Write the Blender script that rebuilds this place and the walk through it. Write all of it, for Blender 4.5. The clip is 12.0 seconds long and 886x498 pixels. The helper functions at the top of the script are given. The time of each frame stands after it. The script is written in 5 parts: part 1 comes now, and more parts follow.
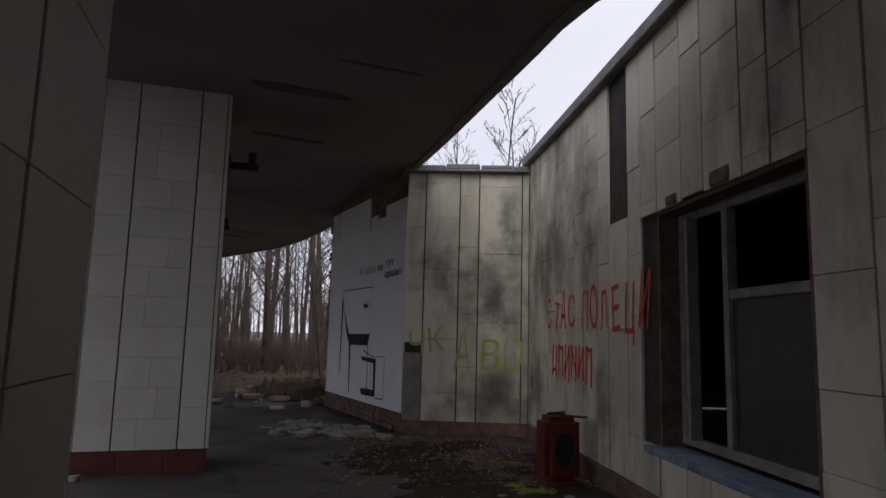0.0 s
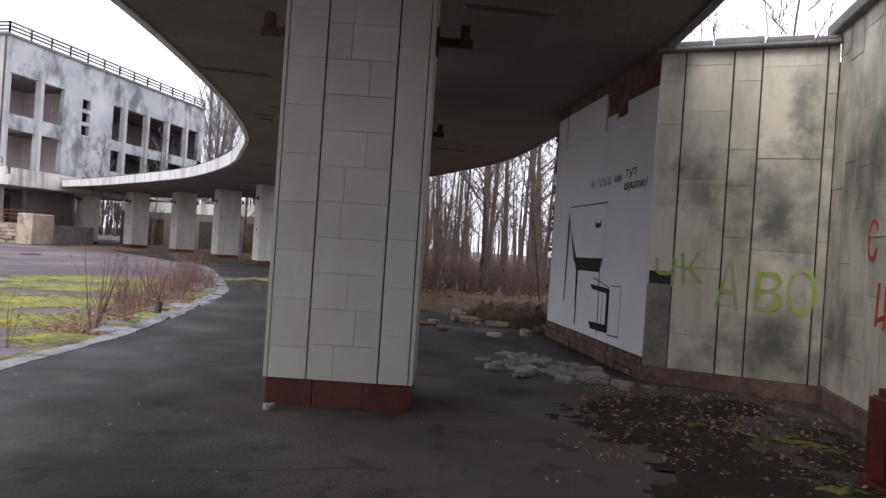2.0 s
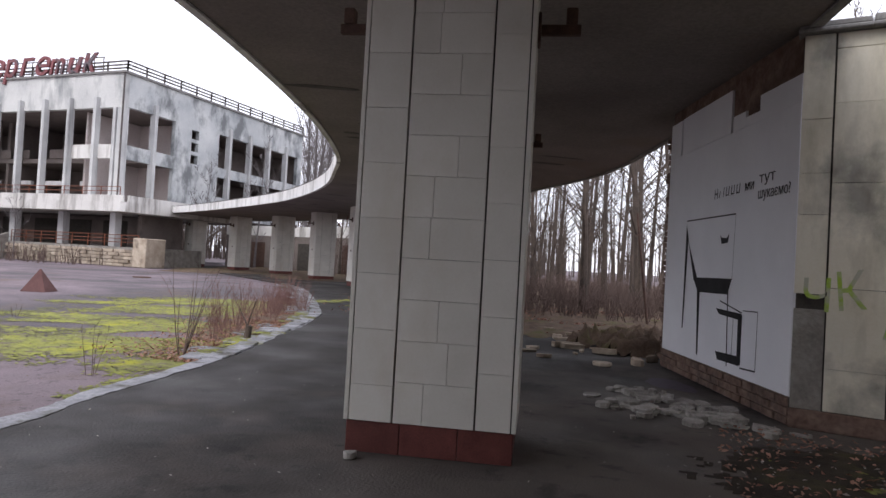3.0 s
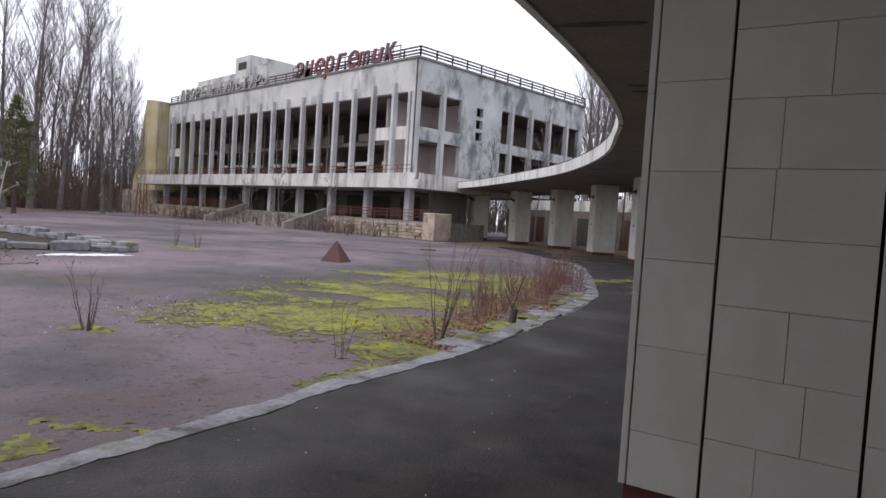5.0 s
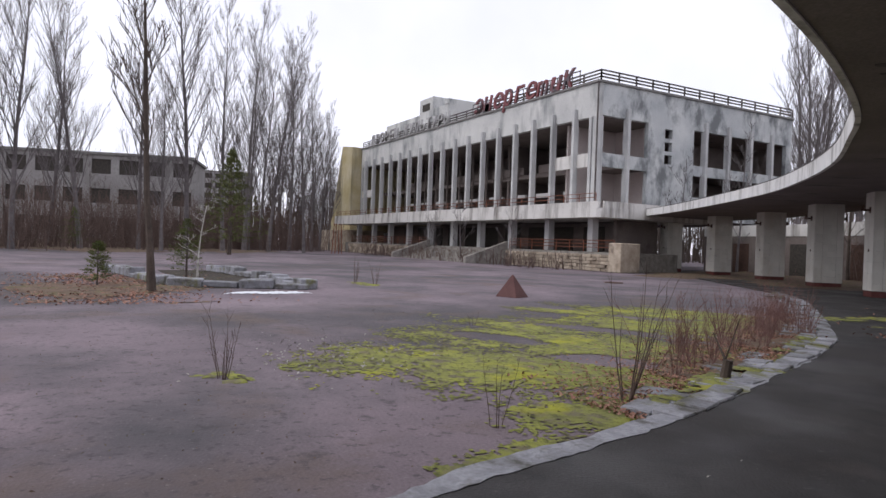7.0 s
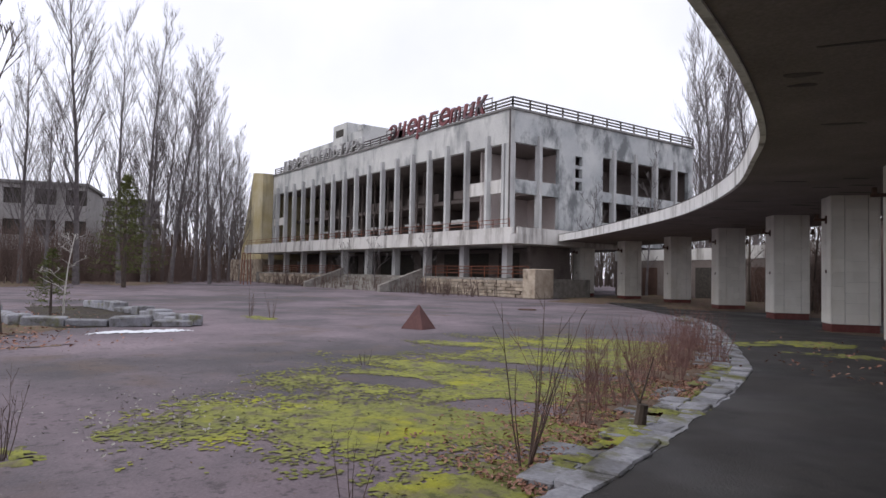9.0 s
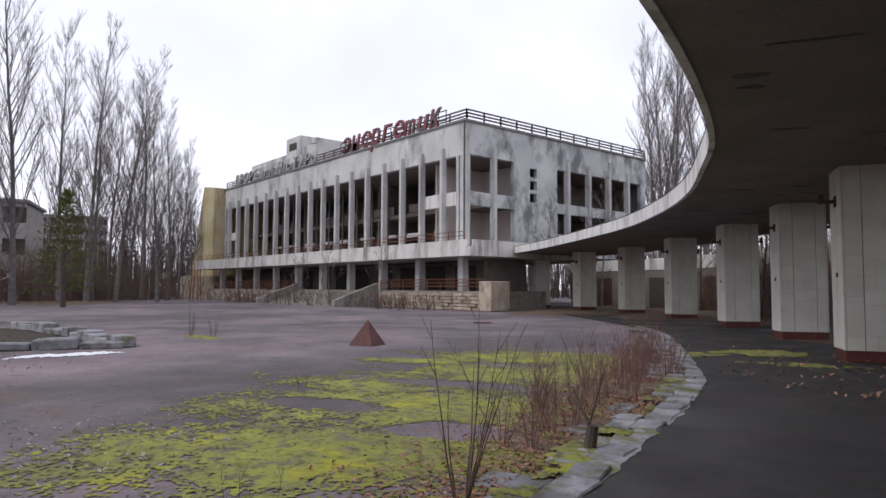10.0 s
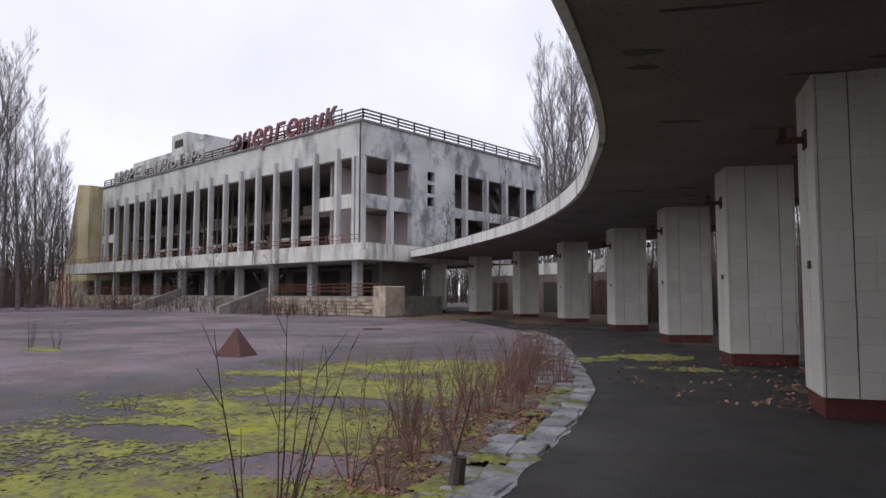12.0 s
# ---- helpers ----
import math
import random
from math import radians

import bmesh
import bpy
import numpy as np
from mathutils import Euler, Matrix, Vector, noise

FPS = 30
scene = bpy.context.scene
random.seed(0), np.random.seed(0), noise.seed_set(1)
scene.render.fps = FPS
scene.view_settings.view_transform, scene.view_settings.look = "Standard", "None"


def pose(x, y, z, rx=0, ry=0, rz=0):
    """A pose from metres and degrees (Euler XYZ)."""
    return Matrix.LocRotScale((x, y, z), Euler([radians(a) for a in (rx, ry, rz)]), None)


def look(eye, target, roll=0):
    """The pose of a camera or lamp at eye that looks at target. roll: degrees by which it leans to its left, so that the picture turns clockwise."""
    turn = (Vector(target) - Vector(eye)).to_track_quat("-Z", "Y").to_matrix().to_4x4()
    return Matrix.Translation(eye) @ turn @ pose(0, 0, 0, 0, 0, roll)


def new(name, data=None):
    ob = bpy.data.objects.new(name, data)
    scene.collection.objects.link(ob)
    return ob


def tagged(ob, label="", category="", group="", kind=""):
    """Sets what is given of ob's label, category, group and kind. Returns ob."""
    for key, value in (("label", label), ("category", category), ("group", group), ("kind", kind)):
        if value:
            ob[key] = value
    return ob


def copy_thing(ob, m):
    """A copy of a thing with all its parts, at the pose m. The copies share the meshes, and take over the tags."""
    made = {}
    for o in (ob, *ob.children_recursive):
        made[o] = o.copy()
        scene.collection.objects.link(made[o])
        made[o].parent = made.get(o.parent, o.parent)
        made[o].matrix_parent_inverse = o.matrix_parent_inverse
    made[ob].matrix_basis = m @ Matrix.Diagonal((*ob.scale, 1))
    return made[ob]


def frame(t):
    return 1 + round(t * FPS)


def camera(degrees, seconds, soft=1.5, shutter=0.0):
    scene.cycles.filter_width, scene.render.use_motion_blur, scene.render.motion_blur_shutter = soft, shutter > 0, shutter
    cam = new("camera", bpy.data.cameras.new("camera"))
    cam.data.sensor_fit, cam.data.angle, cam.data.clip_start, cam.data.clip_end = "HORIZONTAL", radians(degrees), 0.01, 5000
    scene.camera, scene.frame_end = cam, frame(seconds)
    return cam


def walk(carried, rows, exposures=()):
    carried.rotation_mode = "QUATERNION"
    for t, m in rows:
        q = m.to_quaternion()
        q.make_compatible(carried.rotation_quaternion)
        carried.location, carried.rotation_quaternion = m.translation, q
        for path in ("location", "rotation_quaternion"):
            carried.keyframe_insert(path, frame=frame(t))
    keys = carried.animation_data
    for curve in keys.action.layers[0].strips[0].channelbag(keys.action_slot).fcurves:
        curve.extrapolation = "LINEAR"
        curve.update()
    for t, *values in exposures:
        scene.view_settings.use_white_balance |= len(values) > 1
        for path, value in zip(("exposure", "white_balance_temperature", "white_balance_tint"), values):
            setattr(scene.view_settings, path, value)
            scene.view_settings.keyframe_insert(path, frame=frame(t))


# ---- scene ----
cam = camera(68.2, 12.0)
PATH = [
    (0, (0.402, -0.219, 1.47), (0.611, 1.752, 1.731), 1.5),
    (0.5, (0.396, 0.208, 1.477), (0.471, 2.197, 1.676), 1.4),
    (1, (0.417, 0.675, 1.449), (0.431, 2.668, 1.613), 1.1),
    (1.5, (0.325, 1.065, 1.434), (0.099, 3.051, 1.492), 2.6),
    (2, (0.18, 1.518, 1.448), (-0.253, 3.471, 1.447), 3.8),
    (2.5, (0.086, 1.942, 1.486), (-0.485, 3.859, 1.505), 3.3),
    (3, (-0.102, 2.319, 1.462), (-0.809, 4.189, 1.503), 3.2),
    (3.2, (-0.187, 2.47, 1.483), (-0.993, 4.301, 1.507), 3.7),
    (4.8, (-0.865, 3.67, 1.473), (-2.208, 5.149, 1.388), 4.5),
    (5, (-0.924, 3.815, 1.472), (-2.331, 5.234, 1.385), 3.7),
    (5.5, (-1.151, 4.105, 1.477), (-2.745, 5.311, 1.426), 2.3),
    (6, (-1.415, 4.408, 1.454), (-3.066, 5.535, 1.408), 2.9),
    (6.5, (-1.761, 4.728, 1.414), (-3.459, 5.784, 1.375), 2.9),
    (6.7, (-1.863, 4.808, 1.42), (-3.603, 5.794, 1.389), 2.2),
    (8.3, (-2.665, 5.717, 1.457), (-4.408, 6.697, 1.495), 1.8),
    (8.5, (-2.745, 5.816, 1.453), (-4.458, 6.849, 1.496), 1.9),
    (9, (-2.855, 6.025, 1.472), (-4.472, 7.199, 1.549), 1.2),
    (9.5, (-2.978, 6.287, 1.487), (-4.546, 7.525, 1.589), 0.6),
    (10, (-3.165, 6.567, 1.471), (-4.703, 7.839, 1.591), 0.3),
    (10.5, (-3.312, 6.871, 1.462), (-4.811, 8.186, 1.622), 0.7),
    (11, (-3.517, 7.199, 1.454), (-4.984, 8.546, 1.634), -0.3),
    (11.5, (-3.675, 7.482, 1.441), (-5.125, 8.848, 1.622), -0.4),
    (12, (-3.77, 7.744, 1.427), (-5.1, 9.232, 1.565), 0.1),
]
walk(cam, [(t, look(eye, target, roll)) for t, eye, target, roll in PATH],
     [(0, -0.32), (0.5, 0.05), (0.8, 0.22), (1.5, 0.65), (2.5, 0.7), (3.2, 0.6), (4.8, 0.25), (6.0, 0.0), (9.0, 0.0), (12, -0.12)])

# ---- light ----
scene.view_settings.exposure = 0.0
world = bpy.data.worlds.new("overcast_sky")
scene.world = world
world.use_nodes = True
wn, wl = world.node_tree.nodes, world.node_tree.links
bg = wn["Background"]
sky = wn.new("ShaderNodeTexSky")
sky.sky_type, sky.sun_disc = "NISHITA", False
sky.sun_elevation, sky.sun_rotation = radians(38), radians(200)
wc = wn.new("ShaderNodeTexCoord")
wnoise = wn.new("ShaderNodeTexNoise")
wnoise.inputs["Scale"].default_value, wnoise.inputs["Detail"].default_value = 2.2, 5
wramp = wn.new("ShaderNodeValToRGB")
wramp.color_ramp.elements[0].position, wramp.color_ramp.elements[0].color = 0.30, (0.72, 0.72, 0.72, 1)
wramp.color_ramp.elements[1].position, wramp.color_ramp.elements[1].color = 0.62, (0.97, 0.97, 0.97, 1)
wmix = wn.new("ShaderNodeMix")
wmix.data_type = "RGBA"
wmix.inputs["B"].default_value = (11.3, 11.3, 12.75, 1)
wl.new(wc.outputs["Generated"], wnoise.inputs["Vector"])
wl.new(wnoise.outputs["Fac"], wramp.inputs["Fac"])
wl.new(wramp.outputs["Color"], wmix.inputs["Factor"])
wl.new(sky.outputs["Color"], wmix.inputs["A"])
wl.new(wmix.outputs["Result"], bg.inputs["Color"])
bg.inputs["Strength"].default_value = 0.1
sun_data = bpy.data.lights.new("sun", "SUN")
sun_data.energy, sun_data.angle, sun_data.color = 0.95, radians(25), (1, 0.98, 0.96)
sun = new("sun", sun_data)
sun.matrix_world = look((-11, -36, 42), (0, 0, 0))


# ---- materials ----
def mat(name, a, b, scale=3.0, rough=0.85, bump=0.15, fine=60.0, stain=None, streak=1.0, stain_lo=0.52, stain_hi=0.72,
        metal=0.0, vary=0.0, stain_scale=0.8, grit=0.35):
    """Two-tone weathered surface: broad mottling, fine grain, optional stains (streak < 1 draws them out upright)."""
    m = bpy.data.materials.new(name)
    m.use_nodes = True
    n, l = m.node_tree.nodes, m.node_tree.links
    p = n["Principled BSDF"]
    p.inputs["Roughness"].default_value, p.inputs["Metallic"].default_value = rough, metal
    p.inputs["Specular IOR Level"].default_value = 0.3
    geo = n.new("ShaderNodeNewGeometry")
    n1 = n.new("ShaderNodeTexNoise")
    n1.inputs["Scale"].default_value, n1.inputs["Detail"].default_value = scale, 6
    n2 = n.new("ShaderNodeTexNoise")
    n2.inputs["Scale"].default_value, n2.inputs["Detail"].default_value = fine, 4
    l.new(geo.outputs["Position"], n1.inputs["Vector"])
    l.new(geo.outputs["Position"], n2.inputs["Vector"])
    r1 = n.new("ShaderNodeMapRange")
    r1.inputs["From Min"].default_value, r1.inputs["From Max"].default_value = 0.3, 0.7
    l.new(n1.outputs["Fac"], r1.inputs["Value"])
    mix = n.new("ShaderNodeMix")
    mix.data_type = "RGBA"
    mix.inputs["A"].default_value, mix.inputs["B"].default_value = (*a, 1), (*b, 1)
    l.new(r1.outputs["Result"], mix.inputs["Factor"])
    col = mix.outputs["Result"]
    grain = n.new("ShaderNodeMix")
    grain.data_type, grain.blend_type = "RGBA", "OVERLAY"
    grain.inputs["Factor"].default_value = grit
    l.new(col, grain.inputs["A"])
    l.new(n2.outputs["Fac"], grain.inputs["B"])
    col = grain.outputs["Result"]
    if vary:
        info = n.new("ShaderNodeObjectInfo")
        hsv = n.new("ShaderNodeHueSaturation")
        mr = n.new("ShaderNodeMapRange")
        mr.inputs["To Min"].default_value, mr.inputs["To Max"].default_value = 1 - vary, 1 + vary
        l.new(info.outputs["Random"], mr.inputs["Value"])
        l.new(mr.outputs["Result"], hsv.inputs["Value"])
        l.new(col, hsv.inputs["Color"])
        col = hsv.outputs["Color"]
    if stain:
        mp = n.new("ShaderNodeMapping")
        mp.inputs["Scale"].default_value = (1, 1, streak)
        l.new(geo.outputs["Position"], mp.inputs["Vector"])
        n3 = n.new("ShaderNodeTexNoise")
        n3.inputs["Scale"].default_value, n3.inputs["Detail"].default_value, n3.inputs["Roughness"].default_value = stain_scale, 7, 0.62
        l.new(mp.outputs["Vector"], n3.inputs["Vector"])
        r3 = n.new("ShaderNodeMapRange")
        r3.inputs["From Min"].default_value, r3.inputs["From Max"].default_value = stain_lo, stain_hi
        l.new(n3.outputs["Fac"], r3.inputs["Value"])
        sm = n.new("ShaderNodeMix")
        sm.data_type = "RGBA"
        sm.inputs["B"].default_value = (*stain, 1)
        l.new(r3.outputs["Result"], sm.inputs["Factor"])
        l.new(col, sm.inputs["A"])
        col = sm.outputs["Result"]
    l.new(col, p.inputs["Base Color"])
    bp = n.new("ShaderNodeBump")
    bp.inputs["Strength"].default_value, bp.inputs["Distance"].default_value = bump, 0.02
    l.new(n2.outputs["Fac"], bp.inputs["Height"])
    l.new(bp.outputs["Normal"], p.inputs["Normal"])
    return m


def add_stain(m, color, scale, lo, hi, streak=1.0, most=1.0):
    """A further layer of staining, with its own size and spread."""
    n, l = m.node_tree.nodes, m.node_tree.links
    p = n["Principled BSDF"]
    old = p.inputs["Base Color"].links[0].from_socket
    g, mp, t = n.new("ShaderNodeNewGeometry"), n.new("ShaderNodeMapping"), n.new("ShaderNodeTexNoise")
    r, x = n.new("ShaderNodeMapRange"), n.new("ShaderNodeMix")
    mp.inputs["Scale"].default_value, mp.inputs["Location"].default_value = (1, 1, streak), (3.7, 8.1, 1.3)
    t.inputs["Scale"].default_value, t.inputs["Detail"].default_value, t.inputs["Roughness"].default_value = scale, 8, 0.6
    r.inputs["From Min"].default_value, r.inputs["From Max"].default_value, r.inputs["To Max"].default_value = lo, hi, most
    x.data_type = "RGBA"
    x.inputs["B"].default_value = (*color, 1)
    l.new(g.outputs["Position"], mp.inputs["Vector"])
    l.new(mp.outputs["Vector"], t.inputs["Vector"])
    l.new(t.outputs["Fac"], r.inputs["Value"])
    l.new(r.outputs["Result"], x.inputs["Factor"])
    l.new(old, x.inputs["A"])
    l.new(x.outputs["Result"], p.inputs["Base Color"])


def add_blot(m, color, centre, radii, most=1.0, scale=3.0):
    """One ragged blot of mould or another colour round a place."""
    n, l = m.node_tree.nodes, m.node_tree.links
    p = n["Principled BSDF"]
    old = p.inputs["Base Color"].links[0].from_socket
    g, sub, div = n.new("ShaderNodeNewGeometry"), n.new("ShaderNodeVectorMath"), n.new("ShaderNodeVectorMath")
    ln, t, mul, r, x = n.new("ShaderNodeVectorMath"), n.new("ShaderNodeTexNoise"), n.new("ShaderNodeMath"), n.new("ShaderNodeMapRange"), n.new("ShaderNodeMix")
    sub.operation, div.operation, ln.operation, mul.operation = "SUBTRACT", "DIVIDE", "LENGTH", "MULTIPLY_ADD"
    sub.inputs[1].default_value, div.inputs[1].default_value = centre, radii
    t.inputs["Scale"].default_value, t.inputs["Detail"].default_value, t.inputs["Roughness"].default_value = scale, 7, 0.62
    mul.inputs[1].default_value = 2.6
    r.inputs["From Min"].default_value, r.inputs["From Max"].default_value = 2.35, 1.45
    r.inputs["To Min"].default_value, r.inputs["To Max"].default_value = 0.0, most
    x.data_type = "RGBA"
    x.inputs["B"].default_value = (*color, 1)
    l.new(g.outputs["Position"], sub.inputs[0])
    l.new(sub.outputs["Vector"], div.inputs[0])
    l.new(div.outputs["Vector"], ln.inputs[0])
    l.new(g.outputs["Position"], t.inputs["Vector"])
    l.new(t.outputs["Fac"], mul.inputs[0])
    l.new(ln.outputs["Value"], mul.inputs[2])
    l.new(mul.outputs["Value"], r.inputs["Value"])
    l.new(r.outputs["Result"], x.inputs["Factor"])
    l.new(old, x.inputs["A"])
    l.new(x.outputs["Result"], p.inputs["Base Color"])


def two_rough(m, lo, hi, scale):
    """Damp patches: roughness follows a broad noise."""
    n, l = m.node_tree.nodes, m.node_tree.links
    t = n.new("ShaderNodeTexNoise")
    t.inputs["Scale"].default_value, t.inputs["Detail"].default_value = scale, 3
    g = n.new("ShaderNodeNewGeometry")
    r = n.new("ShaderNodeMapRange")
    r.inputs["From Min"].default_value, r.inputs["From Max"].default_value = 0.4, 0.62
    r.inputs["To Min"].default_value, r.inputs["To Max"].default_value = lo, hi
    l.new(g.outputs["Position"], t.inputs["Vector"])
    l.new(t.outputs["Fac"], r.inputs["Value"])
    l.new(r.outputs["Result"], n["Principled BSDF"].inputs["Roughness"])


PLAZA = mat("plaza_asphalt", (0.165, 0.130, 0.145), (0.235, 0.187, 0.206), 0.5, 0.9, 0.5, 35, stain=(0.085, 0.078, 0.085), stain_scale=0.3, stain_lo=0.48, stain_hi=0.68)
add_stain(PLAZA, (0.075, 0.068, 0.073), 0.13, 0.46, 0.60, 1, 0.85)
add_stain(PLAZA, (0.13, 0.095, 0.08), 0.5, 0.55, 0.68, 1, 0.7)
add_stain(PLAZA, (0.06, 0.055, 0.055), 2.6, 0.60, 0.70, 1, 0.7)
add_stain(PLAZA, (0.055, 0.05, 0.052), 11, 0.56, 0.66, 1, 0.6)
add_stain(PLAZA, (0.30, 0.27, 0.27), 26, 0.62, 0.72, 1, 0.5)
WETSOIL = mat("wet_leaf_mould", (0.020, 0.014, 0.010), (0.045, 0.033, 0.022), 4, 0.8, 1.0, 35, stain=(0.07, 0.065, 0.02), stain_scale=1.5)
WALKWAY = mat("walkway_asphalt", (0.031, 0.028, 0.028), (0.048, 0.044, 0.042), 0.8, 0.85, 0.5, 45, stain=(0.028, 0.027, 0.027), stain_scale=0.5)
# a lighter brown patch over the inner walkway, fading towards the kerb
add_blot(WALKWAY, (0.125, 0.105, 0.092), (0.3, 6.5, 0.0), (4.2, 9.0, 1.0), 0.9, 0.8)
add_stain(WALKWAY, (0.10, 0.095, 0.088), 16, 0.60, 0.70, 1, 0.5)
add_stain(WALKWAY, (0.022, 0.021, 0.021), 3.5, 0.56, 0.66, 1, 0.6)
two_rough(WALKWAY, 0.55, 0.95, 0.55)
# brown stained plaster, its colour lowered further for the shade under the canopy
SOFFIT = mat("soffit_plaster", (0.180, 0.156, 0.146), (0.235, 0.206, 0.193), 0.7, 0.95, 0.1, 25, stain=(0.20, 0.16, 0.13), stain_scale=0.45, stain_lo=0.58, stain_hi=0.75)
FASCIA = mat("fascia_concrete", (0.62, 0.61, 0.60), (0.74, 0.73, 0.71), 1.5, 0.9, 0.15, 40, stain=(0.24, 0.23, 0.21), streak=0.18, stain_scale=1.6, stain_lo=0.50, stain_hi=0.70)
LIP = mat("lip_bitumen", (0.07, 0.065, 0.06), (0.12, 0.11, 0.10), 4)
TILE = mat("cream_tile", (0.60, 0.575, 0.52), (0.68, 0.655, 0.60), 1.6, 0.5, 0.02, 50, vary=0.045, grit=0.08)
add_stain(TILE, (0.50, 0.44, 0.34), 1.3, 0.55, 0.75, 0.5, 0.5)
# dark joints and wall cores; also stands for shade inside doorways and windows
JOINT_AND_VOID = mat("dark_joint_and_opening", (0.045, 0.04, 0.036), (0.08, 0.07, 0.06), 6)
PLINTH = mat("red_granite", (0.095, 0.03, 0.026), (0.15, 0.048, 0.042), 6, 0.45, 0.1, 90, vary=0.12)
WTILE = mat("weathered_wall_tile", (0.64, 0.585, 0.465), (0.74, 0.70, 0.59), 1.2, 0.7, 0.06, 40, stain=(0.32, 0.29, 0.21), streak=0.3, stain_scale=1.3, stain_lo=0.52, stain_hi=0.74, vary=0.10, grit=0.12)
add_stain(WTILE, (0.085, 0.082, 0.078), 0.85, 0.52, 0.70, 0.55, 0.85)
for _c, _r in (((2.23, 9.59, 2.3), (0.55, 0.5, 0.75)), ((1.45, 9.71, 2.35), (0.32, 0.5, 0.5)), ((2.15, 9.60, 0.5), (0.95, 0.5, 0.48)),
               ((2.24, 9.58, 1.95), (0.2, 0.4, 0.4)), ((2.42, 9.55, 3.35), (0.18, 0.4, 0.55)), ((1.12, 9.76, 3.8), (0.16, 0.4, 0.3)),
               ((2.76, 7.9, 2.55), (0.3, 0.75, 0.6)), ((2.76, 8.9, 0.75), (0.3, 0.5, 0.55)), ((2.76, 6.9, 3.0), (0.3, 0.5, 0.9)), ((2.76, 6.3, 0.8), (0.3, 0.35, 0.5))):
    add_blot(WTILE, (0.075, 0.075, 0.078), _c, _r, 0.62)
MURAL = mat("white_limewash", (0.74, 0.74, 0.77), (0.80, 0.80, 0.83), 1.5, 0.9, 0.08, 40, grit=0.1)
BRICKY = mat("rough_brickwork", (0.13, 0.078, 0.06), (0.23, 0.16, 0.13), 5, 0.95, 0.8, 20, stain=(0.06, 0.05, 0.045))
RENDERC = mat("rough_concrete", (0.22, 0.20, 0.18), (0.33, 0.31, 0.28), 3, 0.95, 0.7, 22, stain=(0.10, 0.09, 0.08))
COPING = mat("coping_concrete", (0.16, 0.155, 0.15), (0.27, 0.26, 0.25), 4, 0.95, 0.4, 30)
# black wall paint; also stands for the shaded inside of the bin
PAINTK_AND_HOLE = mat("black_paint_and_hole", (0.015, 0.015, 0.017), (0.03, 0.03, 0.033), 5, 0.7, 0.1)
REDSPRAY = mat("red_spray", (0.72, 0.065, 0.035), (0.60, 0.09, 0.055), 7, 0.7, 0.1, stain=(0.56, 0.40, 0.32), stain_scale=7, stain_lo=0.57, stain_hi=0.7)
GREENSPRAY = mat("green_spray", (0.34, 0.50, 0.05), (0.44, 0.55, 0.14), 5, 0.7, 0.1, stain=(0.46, 0.45, 0.35), stain_scale=5, stain_lo=0.44, stain_hi=0.60)
FACADE = mat("stained_facade", (0.50, 0.50, 0.49), (0.66, 0.655, 0.63), 0.35, 0.92, 0.2, 12, stain=(0.22, 0.23, 0.235), streak=0.35, stain_scale=0.55, stain_lo=0.48, stain_hi=0.68)
FACADE2 = mat("grey_side_facade", (0.40, 0.42, 0.43), (0.60, 0.61, 0.60), 0.45, 0.92, 0.2, 12, stain=(0.19, 0.20, 0.205), streak=0.6, stain_scale=0.7, stain_lo=0.47, stain_hi=0.64)
SLABM = mat("terrace_edge", (0.58, 0.56, 0.53), (0.70, 0.68, 0.65), 0.6, 0.92, 0.2, 15, stain=(0.22, 0.20, 0.18), streak=0.12, stain_scale=1.2, stain_lo=0.50, stain_hi=0.68)
FIN = mat("fin_concrete", (0.45, 0.45, 0.45), (0.56, 0.56, 0.55), 0.8, 0.9, 0.2, 20, stain=(0.25, 0.25, 0.25), streak=0.1, stain_scale=1.0)
# stained plaster with the shade of the open bays put into its colour
DARKIN = mat("shade_toned_plaster", (0.15, 0.125, 0.115), (0.22, 0.185, 0.17), 0.5, 0.95, 0.2, 10, stain=(0.10, 0.085, 0.075), stain_scale=0.5)
PINKIN = mat("faded_pink_plaster", (0.50, 0.43, 0.41), (0.58, 0.52, 0.50), 0.5, 0.95, 0.1, 10)
OCHRE = mat("ochre_stained_wall", (0.40, 0.33, 0.17), (0.52, 0.46, 0.32), 0.4, 0.9, 0.2, 10, stain=(0.25, 0.22, 0.14), streak=0.15, stain_scale=0.7)
STONE = mat("rubble_stone", (0.30, 0.24, 0.18), (0.47, 0.40, 0.32), 1.8, 0.95, 0.7, 12, stain=(0.15, 0.115, 0.09), stain_scale=1.2, vary=0.25)
RUST = mat("rusty_iron", (0.16, 0.055, 0.035), (0.24, 0.10, 0.06), 6, 0.8, 0.3, 40)
RAIL = mat("roof_rail_iron", (0.07, 0.06, 0.06), (0.13, 0.11, 0.10), 5, 0.8, 0.2)
LETTER = mat("faded_red_letter", (0.17, 0.06, 0.065), (0.27, 0.10, 0.105), 2.0, 0.7, 0.2, 15, stain=(0.12, 0.10, 0.11), stain_scale=1.0, stain_lo=0.5, stain_hi=0.6)
LETTERG = mat("grey_letter", (0.34, 0.33, 0.33), (0.46, 0.45, 0.44), 2, 0.7, 0.2)
KERB = mat("kerb_stone", (0.18, 0.18, 0.195), (0.33, 0.33, 0.36), 5, 0.8, 0.7, 25, stain=(0.10, 0.095, 0.085), stain_scale=2.5, stain_lo=0.48, stain_hi=0.62, vary=0.25)
add_stain(KERB, (0.14, 0.14, 0.03), 1.6, 0.56, 0.66, 1, 0.8)
